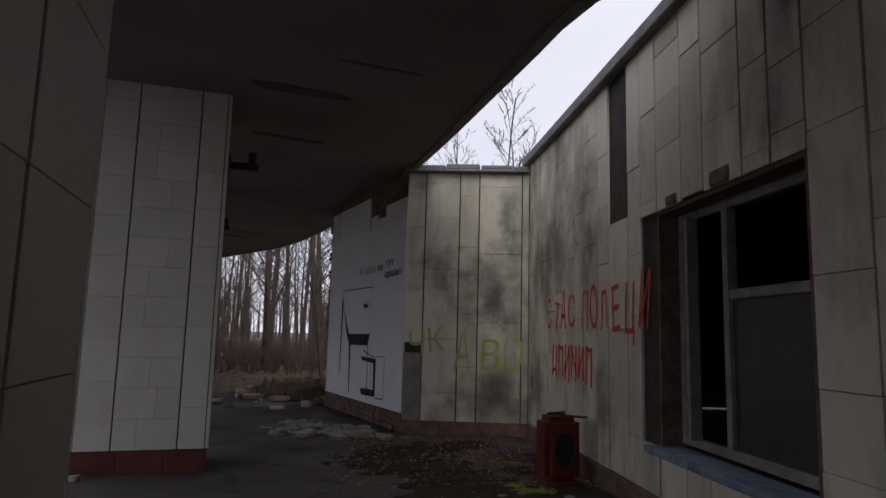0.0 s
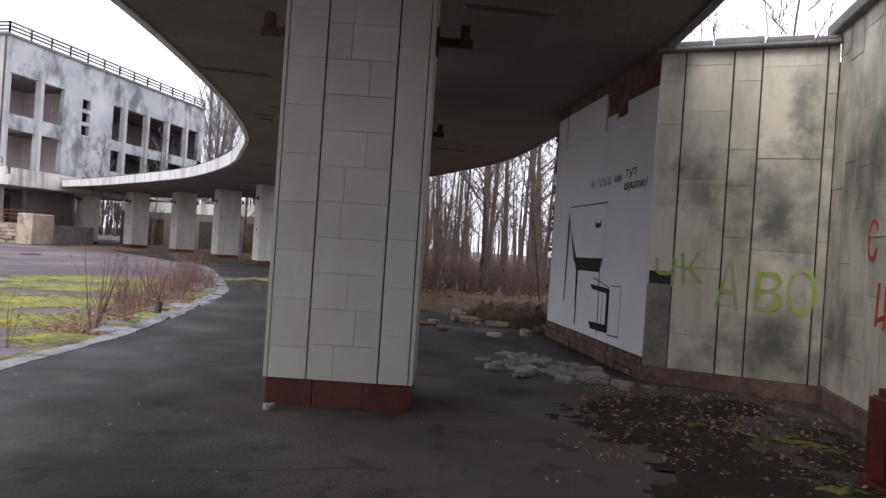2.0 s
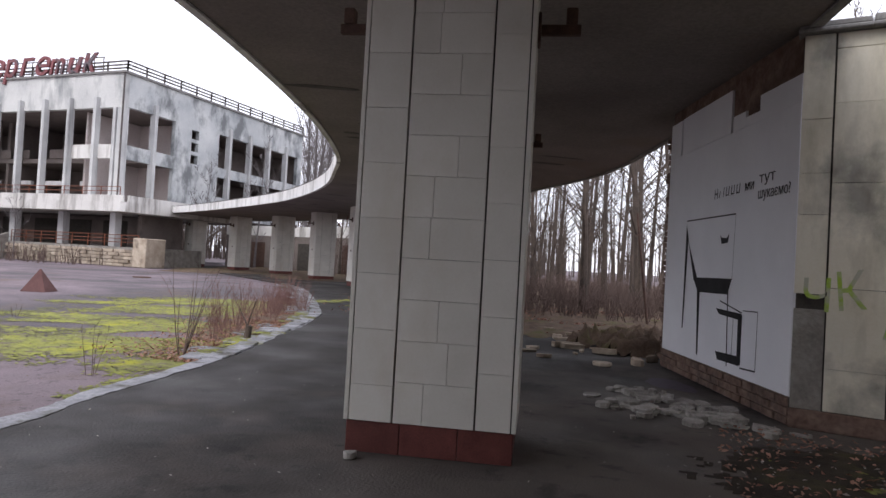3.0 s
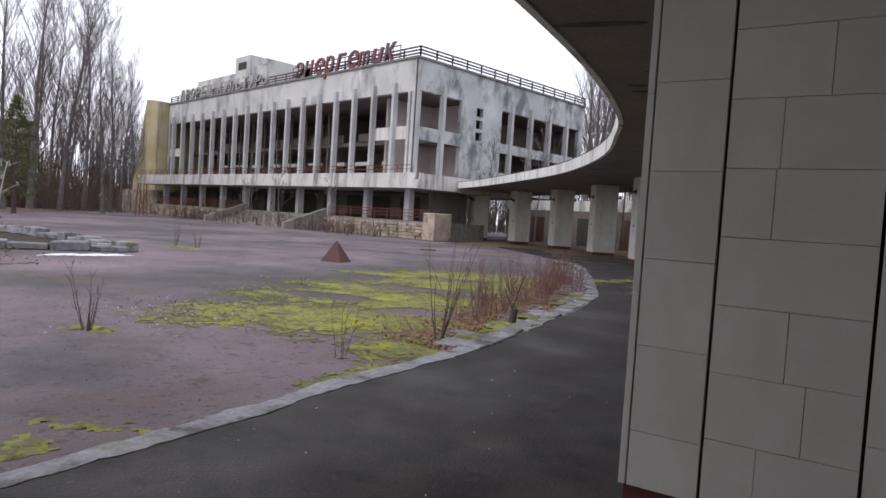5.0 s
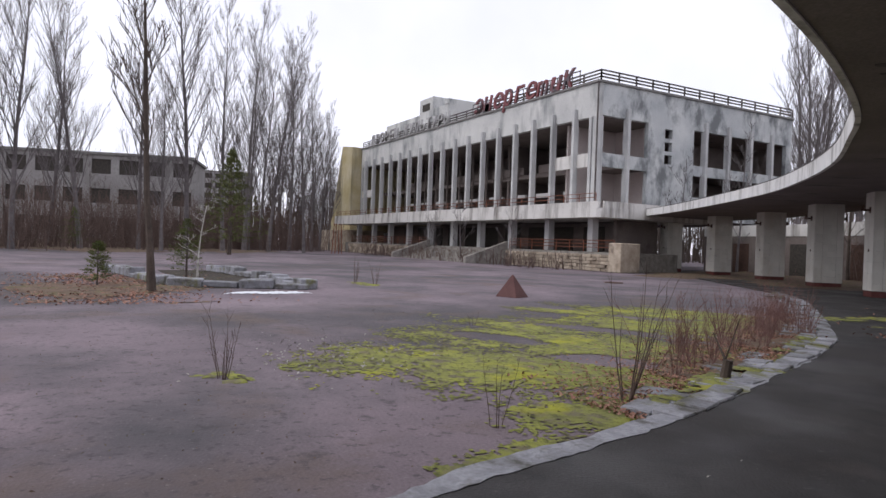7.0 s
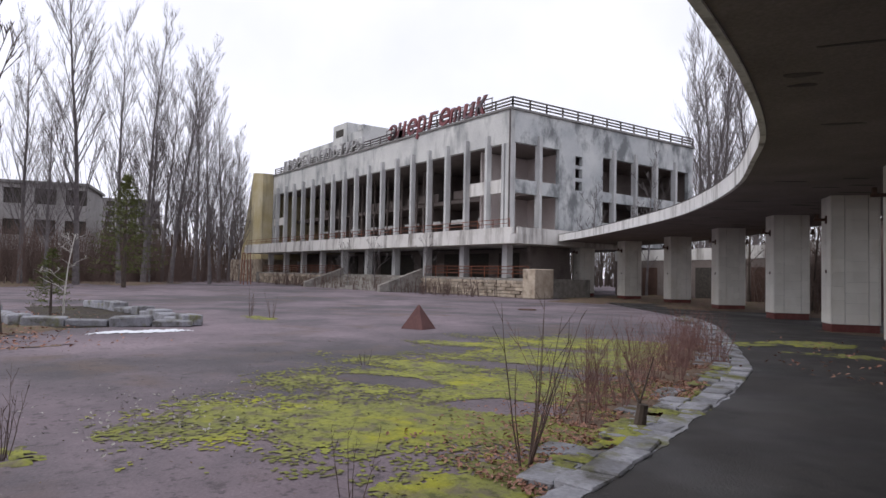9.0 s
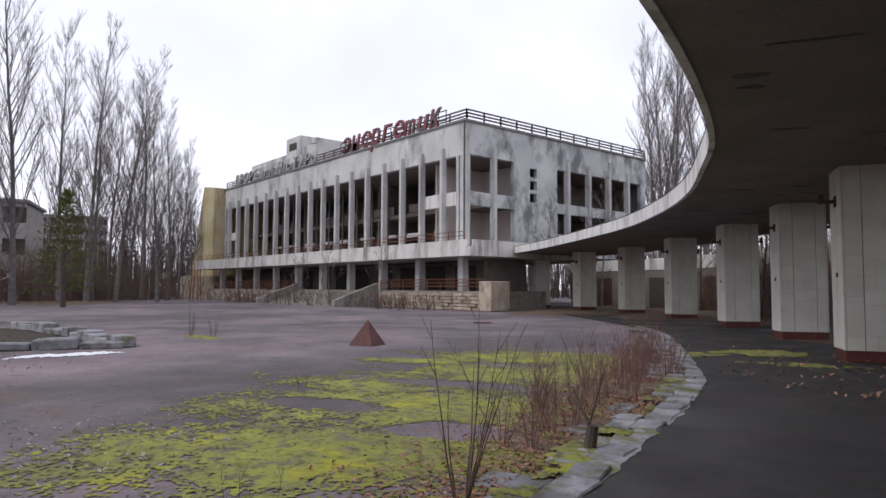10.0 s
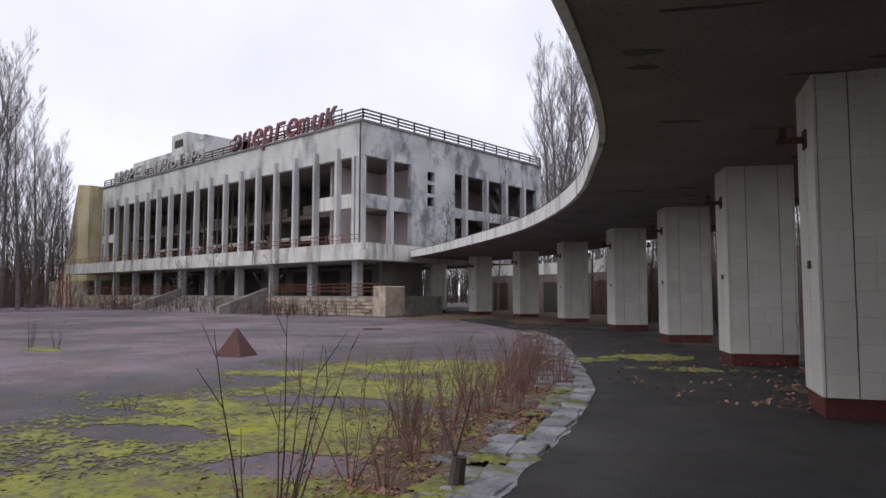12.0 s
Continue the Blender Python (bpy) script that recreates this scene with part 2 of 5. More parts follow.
MOSS = mat("moss", (0.165, 0.17, 0.06), (0.275, 0.285, 0.06), 1.3, 1.0, 0.6, 28, stain=(0.16, 0.14, 0.09), stain_scale=4.5, stain_lo=0.50, stain_hi=0.62)
add_stain(MOSS, (0.07, 0.072, 0.03), 11, 0.50, 0.64, 1, 0.75)
add_stain(MOSS, (0.40, 0.39, 0.02), 1.2, 0.56, 0.68, 1, 0.55)
SOIL = mat("leaf_mould", (0.09, 0.06, 0.045), (0.17, 0.12, 0.085), 3, 1.0, 0.8, 30, stain=(0.10, 0.10, 0.03), stain_scale=1.2)
LEAF = mat("dead_leaf", (0.22, 0.10, 0.07), (0.42, 0.25, 0.19), 9, 0.9, 0.2)
BARK = mat("grey_bark", (0.11, 0.097, 0.098), (0.18, 0.16, 0.16), 3, 0.95, 0.5, 25)
BARKD = mat("dark_bark", (0.06, 0.047, 0.04), (0.11, 0.085, 0.07), 3, 0.95, 0.5, 25)
REDTWIG = mat("reddish_twig", (0.16, 0.085, 0.075), (0.26, 0.155, 0.14), 8, 0.9, 0.2)
TWIG = mat("brown_twig", (0.105, 0.072, 0.06), (0.17, 0.122, 0.105), 8, 0.9, 0.2)
BIRCH = mat("pale_birch_bark", (0.42, 0.40, 0.36), (0.55, 0.52, 0.48), 4, 0.9, 0.3, 20, stain=(0.08, 0.07, 0.06), stain_scale=5)
NEEDLE = mat("pine_needle", (0.075, 0.095, 0.028), (0.14, 0.15, 0.055), 2, 0.9, 0.3)
DEBRIS = mat("plaster_debris", (0.24, 0.22, 0.20), (0.40, 0.38, 0.35), 5, 0.95, 0.5, 40, vary=0.2)
CANRED = mat("dull_red_enamel", (0.12, 0.02, 0.016), (0.18, 0.035, 0.026), 5, 0.55, 0.2, 50, stain=(0.08, 0.03, 0.022), stain_scale=5)
BLUE = mat("faded_blue_paint", (0.16, 0.23, 0.33), (0.30, 0.36, 0.43), 5, 0.7, 0.3, 40, stain=(0.09, 0.08, 0.07), stain_scale=5)
WOODF = mat("grey_window_wood", (0.20, 0.18, 0.16), (0.32, 0.30, 0.27), 6, 0.8, 0.3, 40)
PURPLE = mat("purple_paint_spill", (0.035, 0.02, 0.04), (0.05, 0.03, 0.055), 5, 0.6, 0.2)
STEEL = mat("rusted_bracket", (0.06, 0.035, 0.028), (0.11, 0.065, 0.05), 8, 0.8, 0.3)
PYR = mat("rusty_pyramid_steel", (0.075, 0.032, 0.03), (0.12, 0.052, 0.047), 3, 0.7, 0.2, 30)
SNOW = mat("old_snow", (0.68, 0.70, 0.74), (0.78, 0.79, 0.82), 4, 0.8, 0.5, 20)
FARWALL = mat("far_pale_wall", (0.27, 0.255, 0.25), (0.37, 0.355, 0.345), 0.2, 0.95, 0.1, 5, stain=(0.22, 0.21, 0.20), stain_scale=0.25)
GLASS = bpy.data.materials.new("dirty_glass")
GLASS.use_nodes = True
_g = GLASS.node_tree.nodes["Principled BSDF"]
_g.inputs["Base Color"].default_value = (0.22, 0.24, 0.26, 1)
_g.inputs["Roughness"].default_value, _g.inputs["Transmission Weight"].default_value = 0.25, 0.85


# ---- builders ----
def part(name, bm, material, parent=None, label=""):
    me = bpy.data.meshes.new(name)
    bm.normal_update()
    bm.to_mesh(me)
    bm.free()
    me.materials.append(material)
    ob = new(name, me)
    if parent is not None:
        ob.parent = parent
    return tagged(ob, label)


def empty(name, m, label, category, group="", kind=""):
    ob = new(name)
    ob.matrix_world = m
    return tagged(ob, label, category, group, kind)


def box(bm, x0, x1, y0, y1, z0, z1, m=None, bevel=0.0):
    t = Matrix.Translation(((x0 + x1) / 2, (y0 + y1) / 2, (z0 + z1) / 2)) @ Matrix.Diagonal((abs(x1 - x0), abs(y1 - y0), abs(z1 - z0), 1))
    made = bmesh.ops.create_cube(bm, size=1, matrix=(m @ t) if m is not None else t)
    if bevel:
        edges = {e for v in made["verts"] for e in v.link_edges}
        bmesh.ops.bevel(bm, geom=list(edges), offset=bevel, segments=1, affect="EDGES")
    return bm


def boxes(*rows, m=None, bevel=0.0):
    bm = bmesh.new()
    for r in rows:
        box(bm, *r, m=m, bevel=bevel)
    return bm


def rod(bm, a, b, r0, r1=None, sides=5):
    """A tapered bar from a to b, with no end caps where it is thin."""
    a, b = Vector(a), Vector(b)
    r1 = r0 if r1 is None else r1
    d = (b - a).normalized()
    u = d.orthogonal().normalized()
    w = d.cross(u)
    ra, rb = [], []
    for i in range(sides):
        q = 2 * math.pi * i / sides
        o = u * math.cos(q) + w * math.sin(q)
        ra.append(bm.verts.new(a + o * r0))
        rb.append(bm.verts.new(b + o * r1))
    for i in range(sides):
        j = (i + 1) % sides
        bm.faces.new((ra[i], ra[j], rb[j], rb[i]))
    if r0 > 0.012:
        bm.faces.new(ra[::-1])
        bm.faces.new(rb)


def tube(bm, pts, radii, sides=7):
    """One continuous tapered tube along a line of points."""
    rings = []
    for i, p in enumerate(pts):
        d = (pts[min(i + 1, len(pts) - 1)] - pts[max(i - 1, 0)]).normalized()
        u = (Vector((1, 0, 0)) - d * d.x).normalized()
        w = d.cross(u)
        rings.append([bm.verts.new(p + (u * math.cos(2 * math.pi * k / sides) + w * math.sin(2 * math.pi * k / sides)) * radii[i]) for k in range(sides)])
    for a, b in zip(rings, rings[1:]):
        for k in range(sides):
            bm.faces.new((a[k], a[(k + 1) % sides], b[(k + 1) % sides], b[k]))
    bm.faces.new(rings[0][::-1])
    bm.faces.new(rings[-1])


def spline(points, step):
    """Even points along a smooth line through the given ones."""
    pts = [Vector((*p, 0)) for p in points]
    pts = [pts[0] * 2 - pts[1]] + pts + [pts[-1] * 2 - pts[-2]]
    dense = []
    for i in range(1, len(pts) - 2):
        p0, p1, p2, p3 = pts[i - 1:i + 3]
        for k in range(24):
            t = k / 24
            dense.append(0.5 * (2 * p1 + (p2 - p0) * t + (2 * p0 - 5 * p1 + 4 * p2 - p3) * t * t + (3 * p1 - p0 - 3 * p2 + p3) * t ** 3))
    dense.append(pts[-2])
    out, run = [dense[0]], 0.0
    for a, b in zip(dense, dense[1:]):
        d = (b - a).length
        while run + d >= step:
            a = a + (b - a) * ((step - run) / d)
            d = (b - a).length
            run = 0.0
            out.append(a.copy())
        run += d
    return out


def prism(bm, outline, z0, z1):
    """An upright solid over a closed outline."""
    lo = [bm.verts.new((p[0], p[1], z0)) for p in outline]
    hi = [bm.verts.new((p[0], p[1], z1)) for p in outline]
    bm.faces.new(lo[::-1])
    bm.faces.new(hi)
    for i in range(len(lo)):
        j = (i + 1) % len(lo)
        bm.faces.new((lo[i], lo[j], hi[j], hi[i]))
    return bm


def lettering(name, text, size, m, material, parent=None, depth=0.003, shear=0.0, bold=0.0, label="", width=None):
    c = bpy.data.curves.new(name, "FONT")
    c.body, c.size, c.extrude, c.shear, c.offset = text, size, depth, shear, bold
    tmp = bpy.data.objects.new(name, c)
    scene.collection.objects.link(tmp)
    dg = bpy.context.evaluated_depsgraph_get()
    me = bpy.data.meshes.new_from_object(tmp.evaluated_get(dg))
    bpy.data.objects.remove(tmp)
    if width:
        xs = [v.co.x for v in me.vertices]
        k = width / (max(xs) - min(xs))
        for v in me.vertices:
            v.co.x *= k
    me.materials.clear()
    me.materials.append(material)
    ob = new(name, me)
    ob.matrix_world = m
    if parent is not None:
        ob.parent = parent
        ob.matrix_parent_inverse = parent.matrix_world.inverted()
    return tagged(ob, label)


# ---- ground ----
EDGE = [(-3.6, -6.0), (-4.2, -2.0), (-4.35, 2.03), (-4.7, 5.04), (-5.11, 7.47), (-5.92, 10.29), (-7.09, 13.57), (-8.67, 17.08), (-10.15, 19.49), (-12.48, 22.92), (-15.67, 26.53), (-19.89, 30.35), (-27.1, 35.35), (-33.0, 39.0), (-39.4, 42.3)]
# INNER's first three points widen the canopy out of view, to darken the start
INNER = [(2.72, -6), (2.72, -1), (2.70, 2.4), (1.92, 4.36), (1.66, 5.7), (1.06, 9.07), (0.3, 12.5), (-0.7, 15.7), (-2.4, 20), (-4.9, 23.6), (-8.5, 28.5), (-13.0, 33.8), (-18.5, 38.6), (-25, 43.6), (-31, 46.8), (-38, 49.0), (-41.5, 49.5)]
KERBLINE = [(-3.5, -6), (-4.05, -1), (-4.45, 3), (-4.9, 5.5), (-5.42, 7.4), (-5.9, 9.5), (-6.77, 11.9), (-7.58, 14.1), (-8.67, 16.6), (-10.43, 19.3), (-12.66, 22.6), (-15.26, 26.1), (-18.4, 29.4)]

bm = bmesh.new()
bmesh.ops.create_grid(bm, x_segments=2, y_segments=2, size=700)
for v in bm.verts:
    v.co.z = -0.06
tagged(part("ground", bm, PLAZA), "wide worn purplish-grey asphalt plaza", "ground", kind="structure")
bm = bmesh.new()
walk_out = [(p.x, p.y) for p in spline(KERBLINE, 0.5)] + [(-30, 38), (-40, 47), (-41, 52)]
walk_in = [(3.2, -6), (3.2, 16), (0, 20), (-3, 25), (-11, 36), (-24, 46), (-38, 53)]
prism(bm, walk_out + walk_in[::-1], -0.3, 0.0)
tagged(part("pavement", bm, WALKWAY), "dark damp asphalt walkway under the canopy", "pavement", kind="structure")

# ---- canopy ----
canopy = empty("canopy", Matrix(), "long curved concrete canopy with pale stained edge", "canopy", kind="structure")
outer, inner = [(p.x, p.y) for p in spline(EDGE, 0.5)], [(p.x, p.y) for p in spline(INNER, 0.5)]
part("soffit", prism(bmesh.new(), outer + inner[::-1], 4.06, 4.42), SOFFIT, canopy, "dark stained plaster soffit with canopy shade in its colour")


def strip(line, off0, off1, z0, z1):
    """A band that follows a line, between two sideways offsets."""
    b = bmesh.new()
    pts = [Vector((*p, 0)) for p in line]
    rows = []
    for i, p in enumerate(pts):
        t = (pts[min(i + 1, len(pts) - 1)] - pts[max(i - 1, 0)]).normalized()
        s = Vector((-t.y, t.x, 0))
        rows.append([b.verts.new((*(p + s * o).xy, z)) for o, z in ((off0, z0), (off1, z0), (off1, z1), (off0, z1))])
    for a, c in zip(rows, rows[1:]):
        for k in range(4):
            b.faces.new((a[k], a[(k + 1) % 4], c[(k + 1) % 4], c[k]))
    b.faces.new(rows[0][::-1])
    b.faces.new(rows[-1])
    return b


part("fascia", strip(outer, -0.004, 0.10, 4.03, 4.50), FASCIA, canopy, "pale stained concrete fascia")
part("flashing", strip(outer, -0.10, 0.108, 4.505, 4.535), LIP, canopy, "dark bitumen roof edge")
part("inner_fascia", strip(inner, -0.10, 0.004, 4.03, 4.50), COPING, canopy, "dark weathered back edge")
rnd = random.Random(5)
bm = bmesh.new()
for i in range(70):
    k = rnd.randrange(8, len(outer) - 6)
    kk = min(int(k * len(inner) / len(outer)), len(inner) - 1)
    f = rnd.uniform(0.08, 0.9)
    cx, cy = outer[k][0] * (1 - f) + inner[kk][0] * f, outer[k][1] * (1 - f) + inner[kk][1] * f
    ang = math.atan2(inner[kk][1] - outer[k][1], inner[kk][0] - outer[k][0])
    ln, wd = rnd.uniform(0.15, 0.75), rnd.uniform(0.03, 0.12)
    ring = [(Matrix.Rotation(ang, 2) @ Vector((math.cos(q) * ln * rnd.uniform(0.7, 1.1), math.sin(q) * wd * rnd.uniform(0.6, 1.2)))) for q in [i2 * math.pi / 5 for i2 in range(10)]]
    prism(bm, [(cx + r.x, cy + r.y) for r in ring], 4.053, 4.065)
part("spalled_patch", bm, LIP, canopy, "dark spalled patches")

crack = [(-4.6 + 3.6 * i / 40, 4.0 + 1.58 * i / 40 + 0.03 * noise.noise(Vector((i * 0.3, 0.5, 0)))) for i in range(41)]
tagged(part("pavement_joint", strip(crack, 0.0, 0.014, -0.05, 0.003), JOINT_AND_VOID), "dark cracked joint across the walkway", "joint", kind="structure")

# ---- columns ----
def column(label):
    """Tiled pier; origin at its near outer foot, x inward, y along the row."""
    ob = empty("column", Matrix(), label, "column", "canopy columns")
    W, D, H, P = 1.3, 1.0, 4.07, 0.235
    part("core", boxes((0.03, W - 0.03, 0.03, D - 0.03, 0.02, H)), JOINT_AND_VOID, ob, "dark mortar core")
    for x0, x1, y0, y1 in ((0.02, 0.43, 0.02, 0.06), (0.434, 0.87, 0.02, 0.06), (0.874, W - 0.02, 0.02, 0.06), (0.02, 0.06, 0.064, D - 0.02), (W - 0.06, W - 0.02, 0.064, D - 0.02), (0.064, W - 0.064, D - 0.06, D - 0.02)):
        part("plinth_slab", boxes((x0, x1, y0, y1, 0.0, P), bevel=0.004), PLINTH, ob, "polished red granite plinth slab")
    r = random.Random(11)
    made = {}

    def tile(x0, x1, z0, z1, face):
        g = 0.0012
        key = (round(x1 - x0, 3), round(z1 - z0, 3))
        if key not in made:
            b = boxes((0, x1 - x0 - 2 * g, 0, 0.03, 0, z1 - z0 - 2 * g), bevel=0.0015)
            o = part("tile", b, TILE, ob)
            made[key] = o.data
        else:
            o = new("tile", made[key])
            o.parent = ob
        o.matrix_basis = face @ Matrix.Translation((x0 + g, r.uniform(-0.001, 0.001), z0 + g))

    faces = ((Matrix(), W, True), (pose(W, D, 0, 0, 0, 180), W, True), (pose(0, D, 0, 0, 0, -90), D, False), (pose(W, 0, 0, 0, 0, 90), D, False))
    for face, wide, cen in faces:
        cuts = [(0.0, 0.035), (0.041, 0.368), (0.380, 0.988), (1.0, wide - 0.043), (wide - 0.035, wide)] if cen else [(0.035, 0.49), (0.51, wide - 0.035)]
        for k, (a, c) in enumerate(cuts):
            z = P + 0.005
            i = 0
            h = 0.31 if (cen and k == 2) else (0.42 if c - a > 0.1 else 0.95)
            if c - a > 0.1 and k in (1, 4, 0):
                z1 = z + h * 0.65
                tile(a, c, z, z1, face)
                z = z1
            while z < H - 0.02:
                z1 = min(z + h, H)
                if H - z1 < 0.1:
                    z1 = H
                if cen and k == 2:
                    s = a + (c - a) * (0.36, 0.64, 0.5, 0.62, 0.34)[i % 5]
                    if i % 4 == 3:
                        tile(a, c, z, z1, face)
                    else:
                        tile(a, s, z, z1, face)
                        tile(s, c, z, z1, face)
                else:
                    tile(a, c, z, z1, face)
                z, i = z1, i + 1
    for side in (-1, 1):
        x = 0 if side < 0 else W
        br = part("lamp_bracket", boxes((x, x + side * 0.025, 0.36, 0.54, 3.25, 3.49), bevel=0.006), STEEL, ob, "rusty empty lamp bracket")
        part("arm", boxes((x + side * 0.026, x + side * 0.34, 0.42, 0.48, 3.33, 3.41), bevel=0.006), STEEL, br)
        part("socket", boxes((x + side * 0.22, x + side * 0.31, 0.40, 0.50, 3.412, 3.54), bevel=0.008), STEEL, br)
    part("socket_plate", boxes((-0.025, 0.0, 0.40, 0.50, 1.75, 1.85), bevel=0.004), STEEL, ob)
    return ob


ROWC = [(-1.46, 0.37, 9), (-2.5, 6.73, 12.5), (-3.75, 11.4, 18), (-5.6, 16.4, 23), (-8.32, 21.55, 31), (-11.8, 26.75, 38), (-15.9, 31.45, 45), (-21.03, 36.1, 51), (-26.8, 40.5, 60), (-32.15, 42.95, 71), (-37.4, 44.2, 76)]
col = column("cream-tiled concrete column on a red granite plinth")
for i, (x, y, turn) in enumerate(ROWC):
    if i == 0:
        col.matrix_world = pose(x, y, 0, 0, 0, turn)
    else:
        copy_thing(col, pose(x, y, 0, 0, 0, turn))

# ---- tiled pavilion beside the canopy ----
def wall_frame(a, b):
    """Local frame of a wall from a to b: x along it, y into the wall, z up."""
    a, b = Vector((*a, 0)), Vector((*b, 0))
    return Matrix.Translation(a) @ Matrix.Rotation(math.atan2((b - a).y, (b - a).x), 4, "Z"), (b - a).length


def panelled(name, a, b, z0, z1, label, widths, hole=None, missing=(), seed=1):
    """A wall of upright tile strips hung on a core, with an optional opening (x0, x1, z0, z1)."""
    m, ln = wall_frame(a, b)
    wall = empty(name, m, label, "wall", kind="structure")
    if hole:
        hx0, hx1, hz0, hz1 = hole
        core = boxes((0, hx0, 0.03, 0.35, 0, z1), (hx1, ln, 0.03, 0.35, 0, z1), (hx0, hx1, 0.03, 0.35, 0, hz0), (hx0, hx1, 0.03, 0.35, hz1, z1))
    else:
        core = boxes((0, ln, 0.03, 0.35, 0, z1))
    part("core", core, JOINT_AND_VOID, wall, "dark wall core").parent = wall
    r = random.Random(seed)
    x, i = 0.0, 0
    while x < ln - 0.02:
        w = widths[i % len(widths)]
        x1 = min(x + w, ln)
        z = z0
        while z < z1 - 0.02:
            h = r.choice((0.42, 0.55, 0.6, 0.8, 1.05))
            zt = min(z + h, z1)
            if z1 - zt < 0.15:
                zt = z1
            skip = any(mx0 < (x + x1) / 2 < mx1 and mz0 < (z + zt) / 2 < mz1 for mx0, mx1, mz0, mz1 in missing)
            spans = [(z, zt)]
            if hole and x1 > hx0 + 0.02 and x < hx1 - 0.02:
                spans = [(z, min(zt, hz0)), (max(z, hz1), zt)]
            for s0, s1 in spans:
                if s1 - s0 > 0.03 and not skip:
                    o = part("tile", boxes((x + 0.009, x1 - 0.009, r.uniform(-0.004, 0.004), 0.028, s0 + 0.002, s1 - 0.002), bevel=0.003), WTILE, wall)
            z = zt
        x, i = x1, i + 1
    return wall, m, ln


EAST_A, EAST_B, END_L = (2.76, -6.0), (2.76, 9.5), (0.89, 9.80)
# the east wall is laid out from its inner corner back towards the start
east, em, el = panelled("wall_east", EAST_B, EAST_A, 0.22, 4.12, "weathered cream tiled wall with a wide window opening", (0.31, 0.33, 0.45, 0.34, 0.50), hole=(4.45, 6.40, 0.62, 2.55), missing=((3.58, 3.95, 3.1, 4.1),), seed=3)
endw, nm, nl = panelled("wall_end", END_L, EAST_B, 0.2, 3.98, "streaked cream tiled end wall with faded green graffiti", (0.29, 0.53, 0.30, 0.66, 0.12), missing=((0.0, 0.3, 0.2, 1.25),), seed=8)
part("footing", boxes((0.0, nl, -0.02, 0.028, 0.0, 0.195), m=Matrix(), bevel=0.01), BRICKY, endw, "broken concrete footing")
part("footing", boxes((0.0, el, -0.03, 0.028, 0.0, 0.215), bevel=0.01), BRICKY, east, "broken concrete footing")
part("bare_render", boxes((0.01, 0.285, 0.005, 0.03, 0.2, 1.2)), RENDERC, endw, "bare grey render where tiles fell")
# mural wall
MUR_B = (-0.46, 13.4)
mm, ml = wall_frame(MUR_B, END_L)
mural = empty("wall_mural", mm, "white limewashed wall with a black painted chair", "wall", kind="structure")
part("core", boxes((0, ml - 0.02, 0.03, 0.35, 0, 4.05)), BRICKY, mural, "exposed dark brick core")
for row in ((0, ml, 0.0, 0.03, 0.30, 3.30), (0, 0.45, 0.0, 0.03, 3.304, 3.85), (0.5, 2.2, 0.0, 0.03, 3.304, 3.86), (2.25, 2.6, 0.002, 0.03, 3.304, 3.5), (2.604, 2.95, 0.002, 0.03, 3.304, 3.42), (2.954, ml, 0.002, 0.03, 3.304, 3.6)):
    part("limewash", boxes(row), MURAL, mural, "white limewash")
rb = random.Random(21)
for course in range(3):
    x = -0.1 * (course % 2)
    while x < ml - 0.05:
        part("brick", boxes((max(x, 0) + 0.005, min(x + 0.25, ml) - 0.005, rb.uniform(-0.012, 0.006), 0.03, course * 0.095 + 0.01, course * 0.095 + 0.088), bevel=0.006), BRICKY, mural)
        x += 0.255


zc = 0.0
while zc < 3.75:
    part("brick", boxes((rb.choice((-0.26, -0.14, -0.2)), 0.02, 0.02 + rb.uniform(-0.01, 0.02), 0.36, zc + 0.008, zc + 0.086), bevel=0.01), BRICKY, mural)
    zc += 0.095


def painted(name, quads, material, parent, label):
    """Thin paint shapes on a wall, each a closed outline in (x, z)."""
    b = bmesh.new()
    for k, q in enumerate(quads):
        lo = [b.verts.new((x, -0.004, z)) for x, z in q]
        b.faces.new(lo)
    bmesh.ops.recalc_face_normals(b, faces=b.faces[:])
    return part(name, b, material, parent, label)


def line(x0, z0, x1, z1, w):
    dx, dz = x1 - x0, z1 - z0
    n = math.hypot(dx, dz)
    ox, oz = -dz / n * w / 2, dx / n * w / 2
    return [(x0 + ox, z0 + oz), (x1 + ox, z1 + oz), (x1 - ox, z1 - oz), (x0 - ox, z0 - oz)]


chair = [line(0.85, 2.27, 2.46, 2.26, 0.018), line(2.46, 2.26, 2.43, 1.45, 0.007), [(0.84, 2.22), (0.93, 1.98), (1.34, 1.42), (1.20, 1.40)],
         [(0.84, 2.22), (0.93, 1.98), (0.86, 0.70), (0.82, 0.70)], [(1.18, 1.45), (2.43, 1.46), (2.32, 1.26), (1.36, 1.25)],
         [(1.34, 1.27), (1.44, 1.27), (1.45, 0.39), (1.41, 0.39)], line(2.33, 1.3, 2.38, 0.38, 0.028), line(2.12, 1.17, 2.74, 1.06, 0.016),
         [(2.0, 1.07), (2.72, 1.05), (2.74, 0.97), (2.10, 1.0)], [(2.64, 1.04), (2.75, 1.04), (2.75, 0.44), (2.65, 0.46)],
         [(2.03, 0.52), (2.68, 0.54), (2.72, 0.43), (2.10, 0.42)], line(2.76, 1.09, 3.13, 1.10, 0.012), line(3.13, 1.10, 3.12, 0.43, 0.012),
         line(3.12, 0.43, 2.74, 0.41, 0.018), line(2.52, 1.0, 2.50, 0.5, 0.012),
         [(2.03, 2.02), (2.08, 1.98), (2.23, 1.97), (2.30, 2.03), (2.27, 1.91), (2.08, 1.90)]]
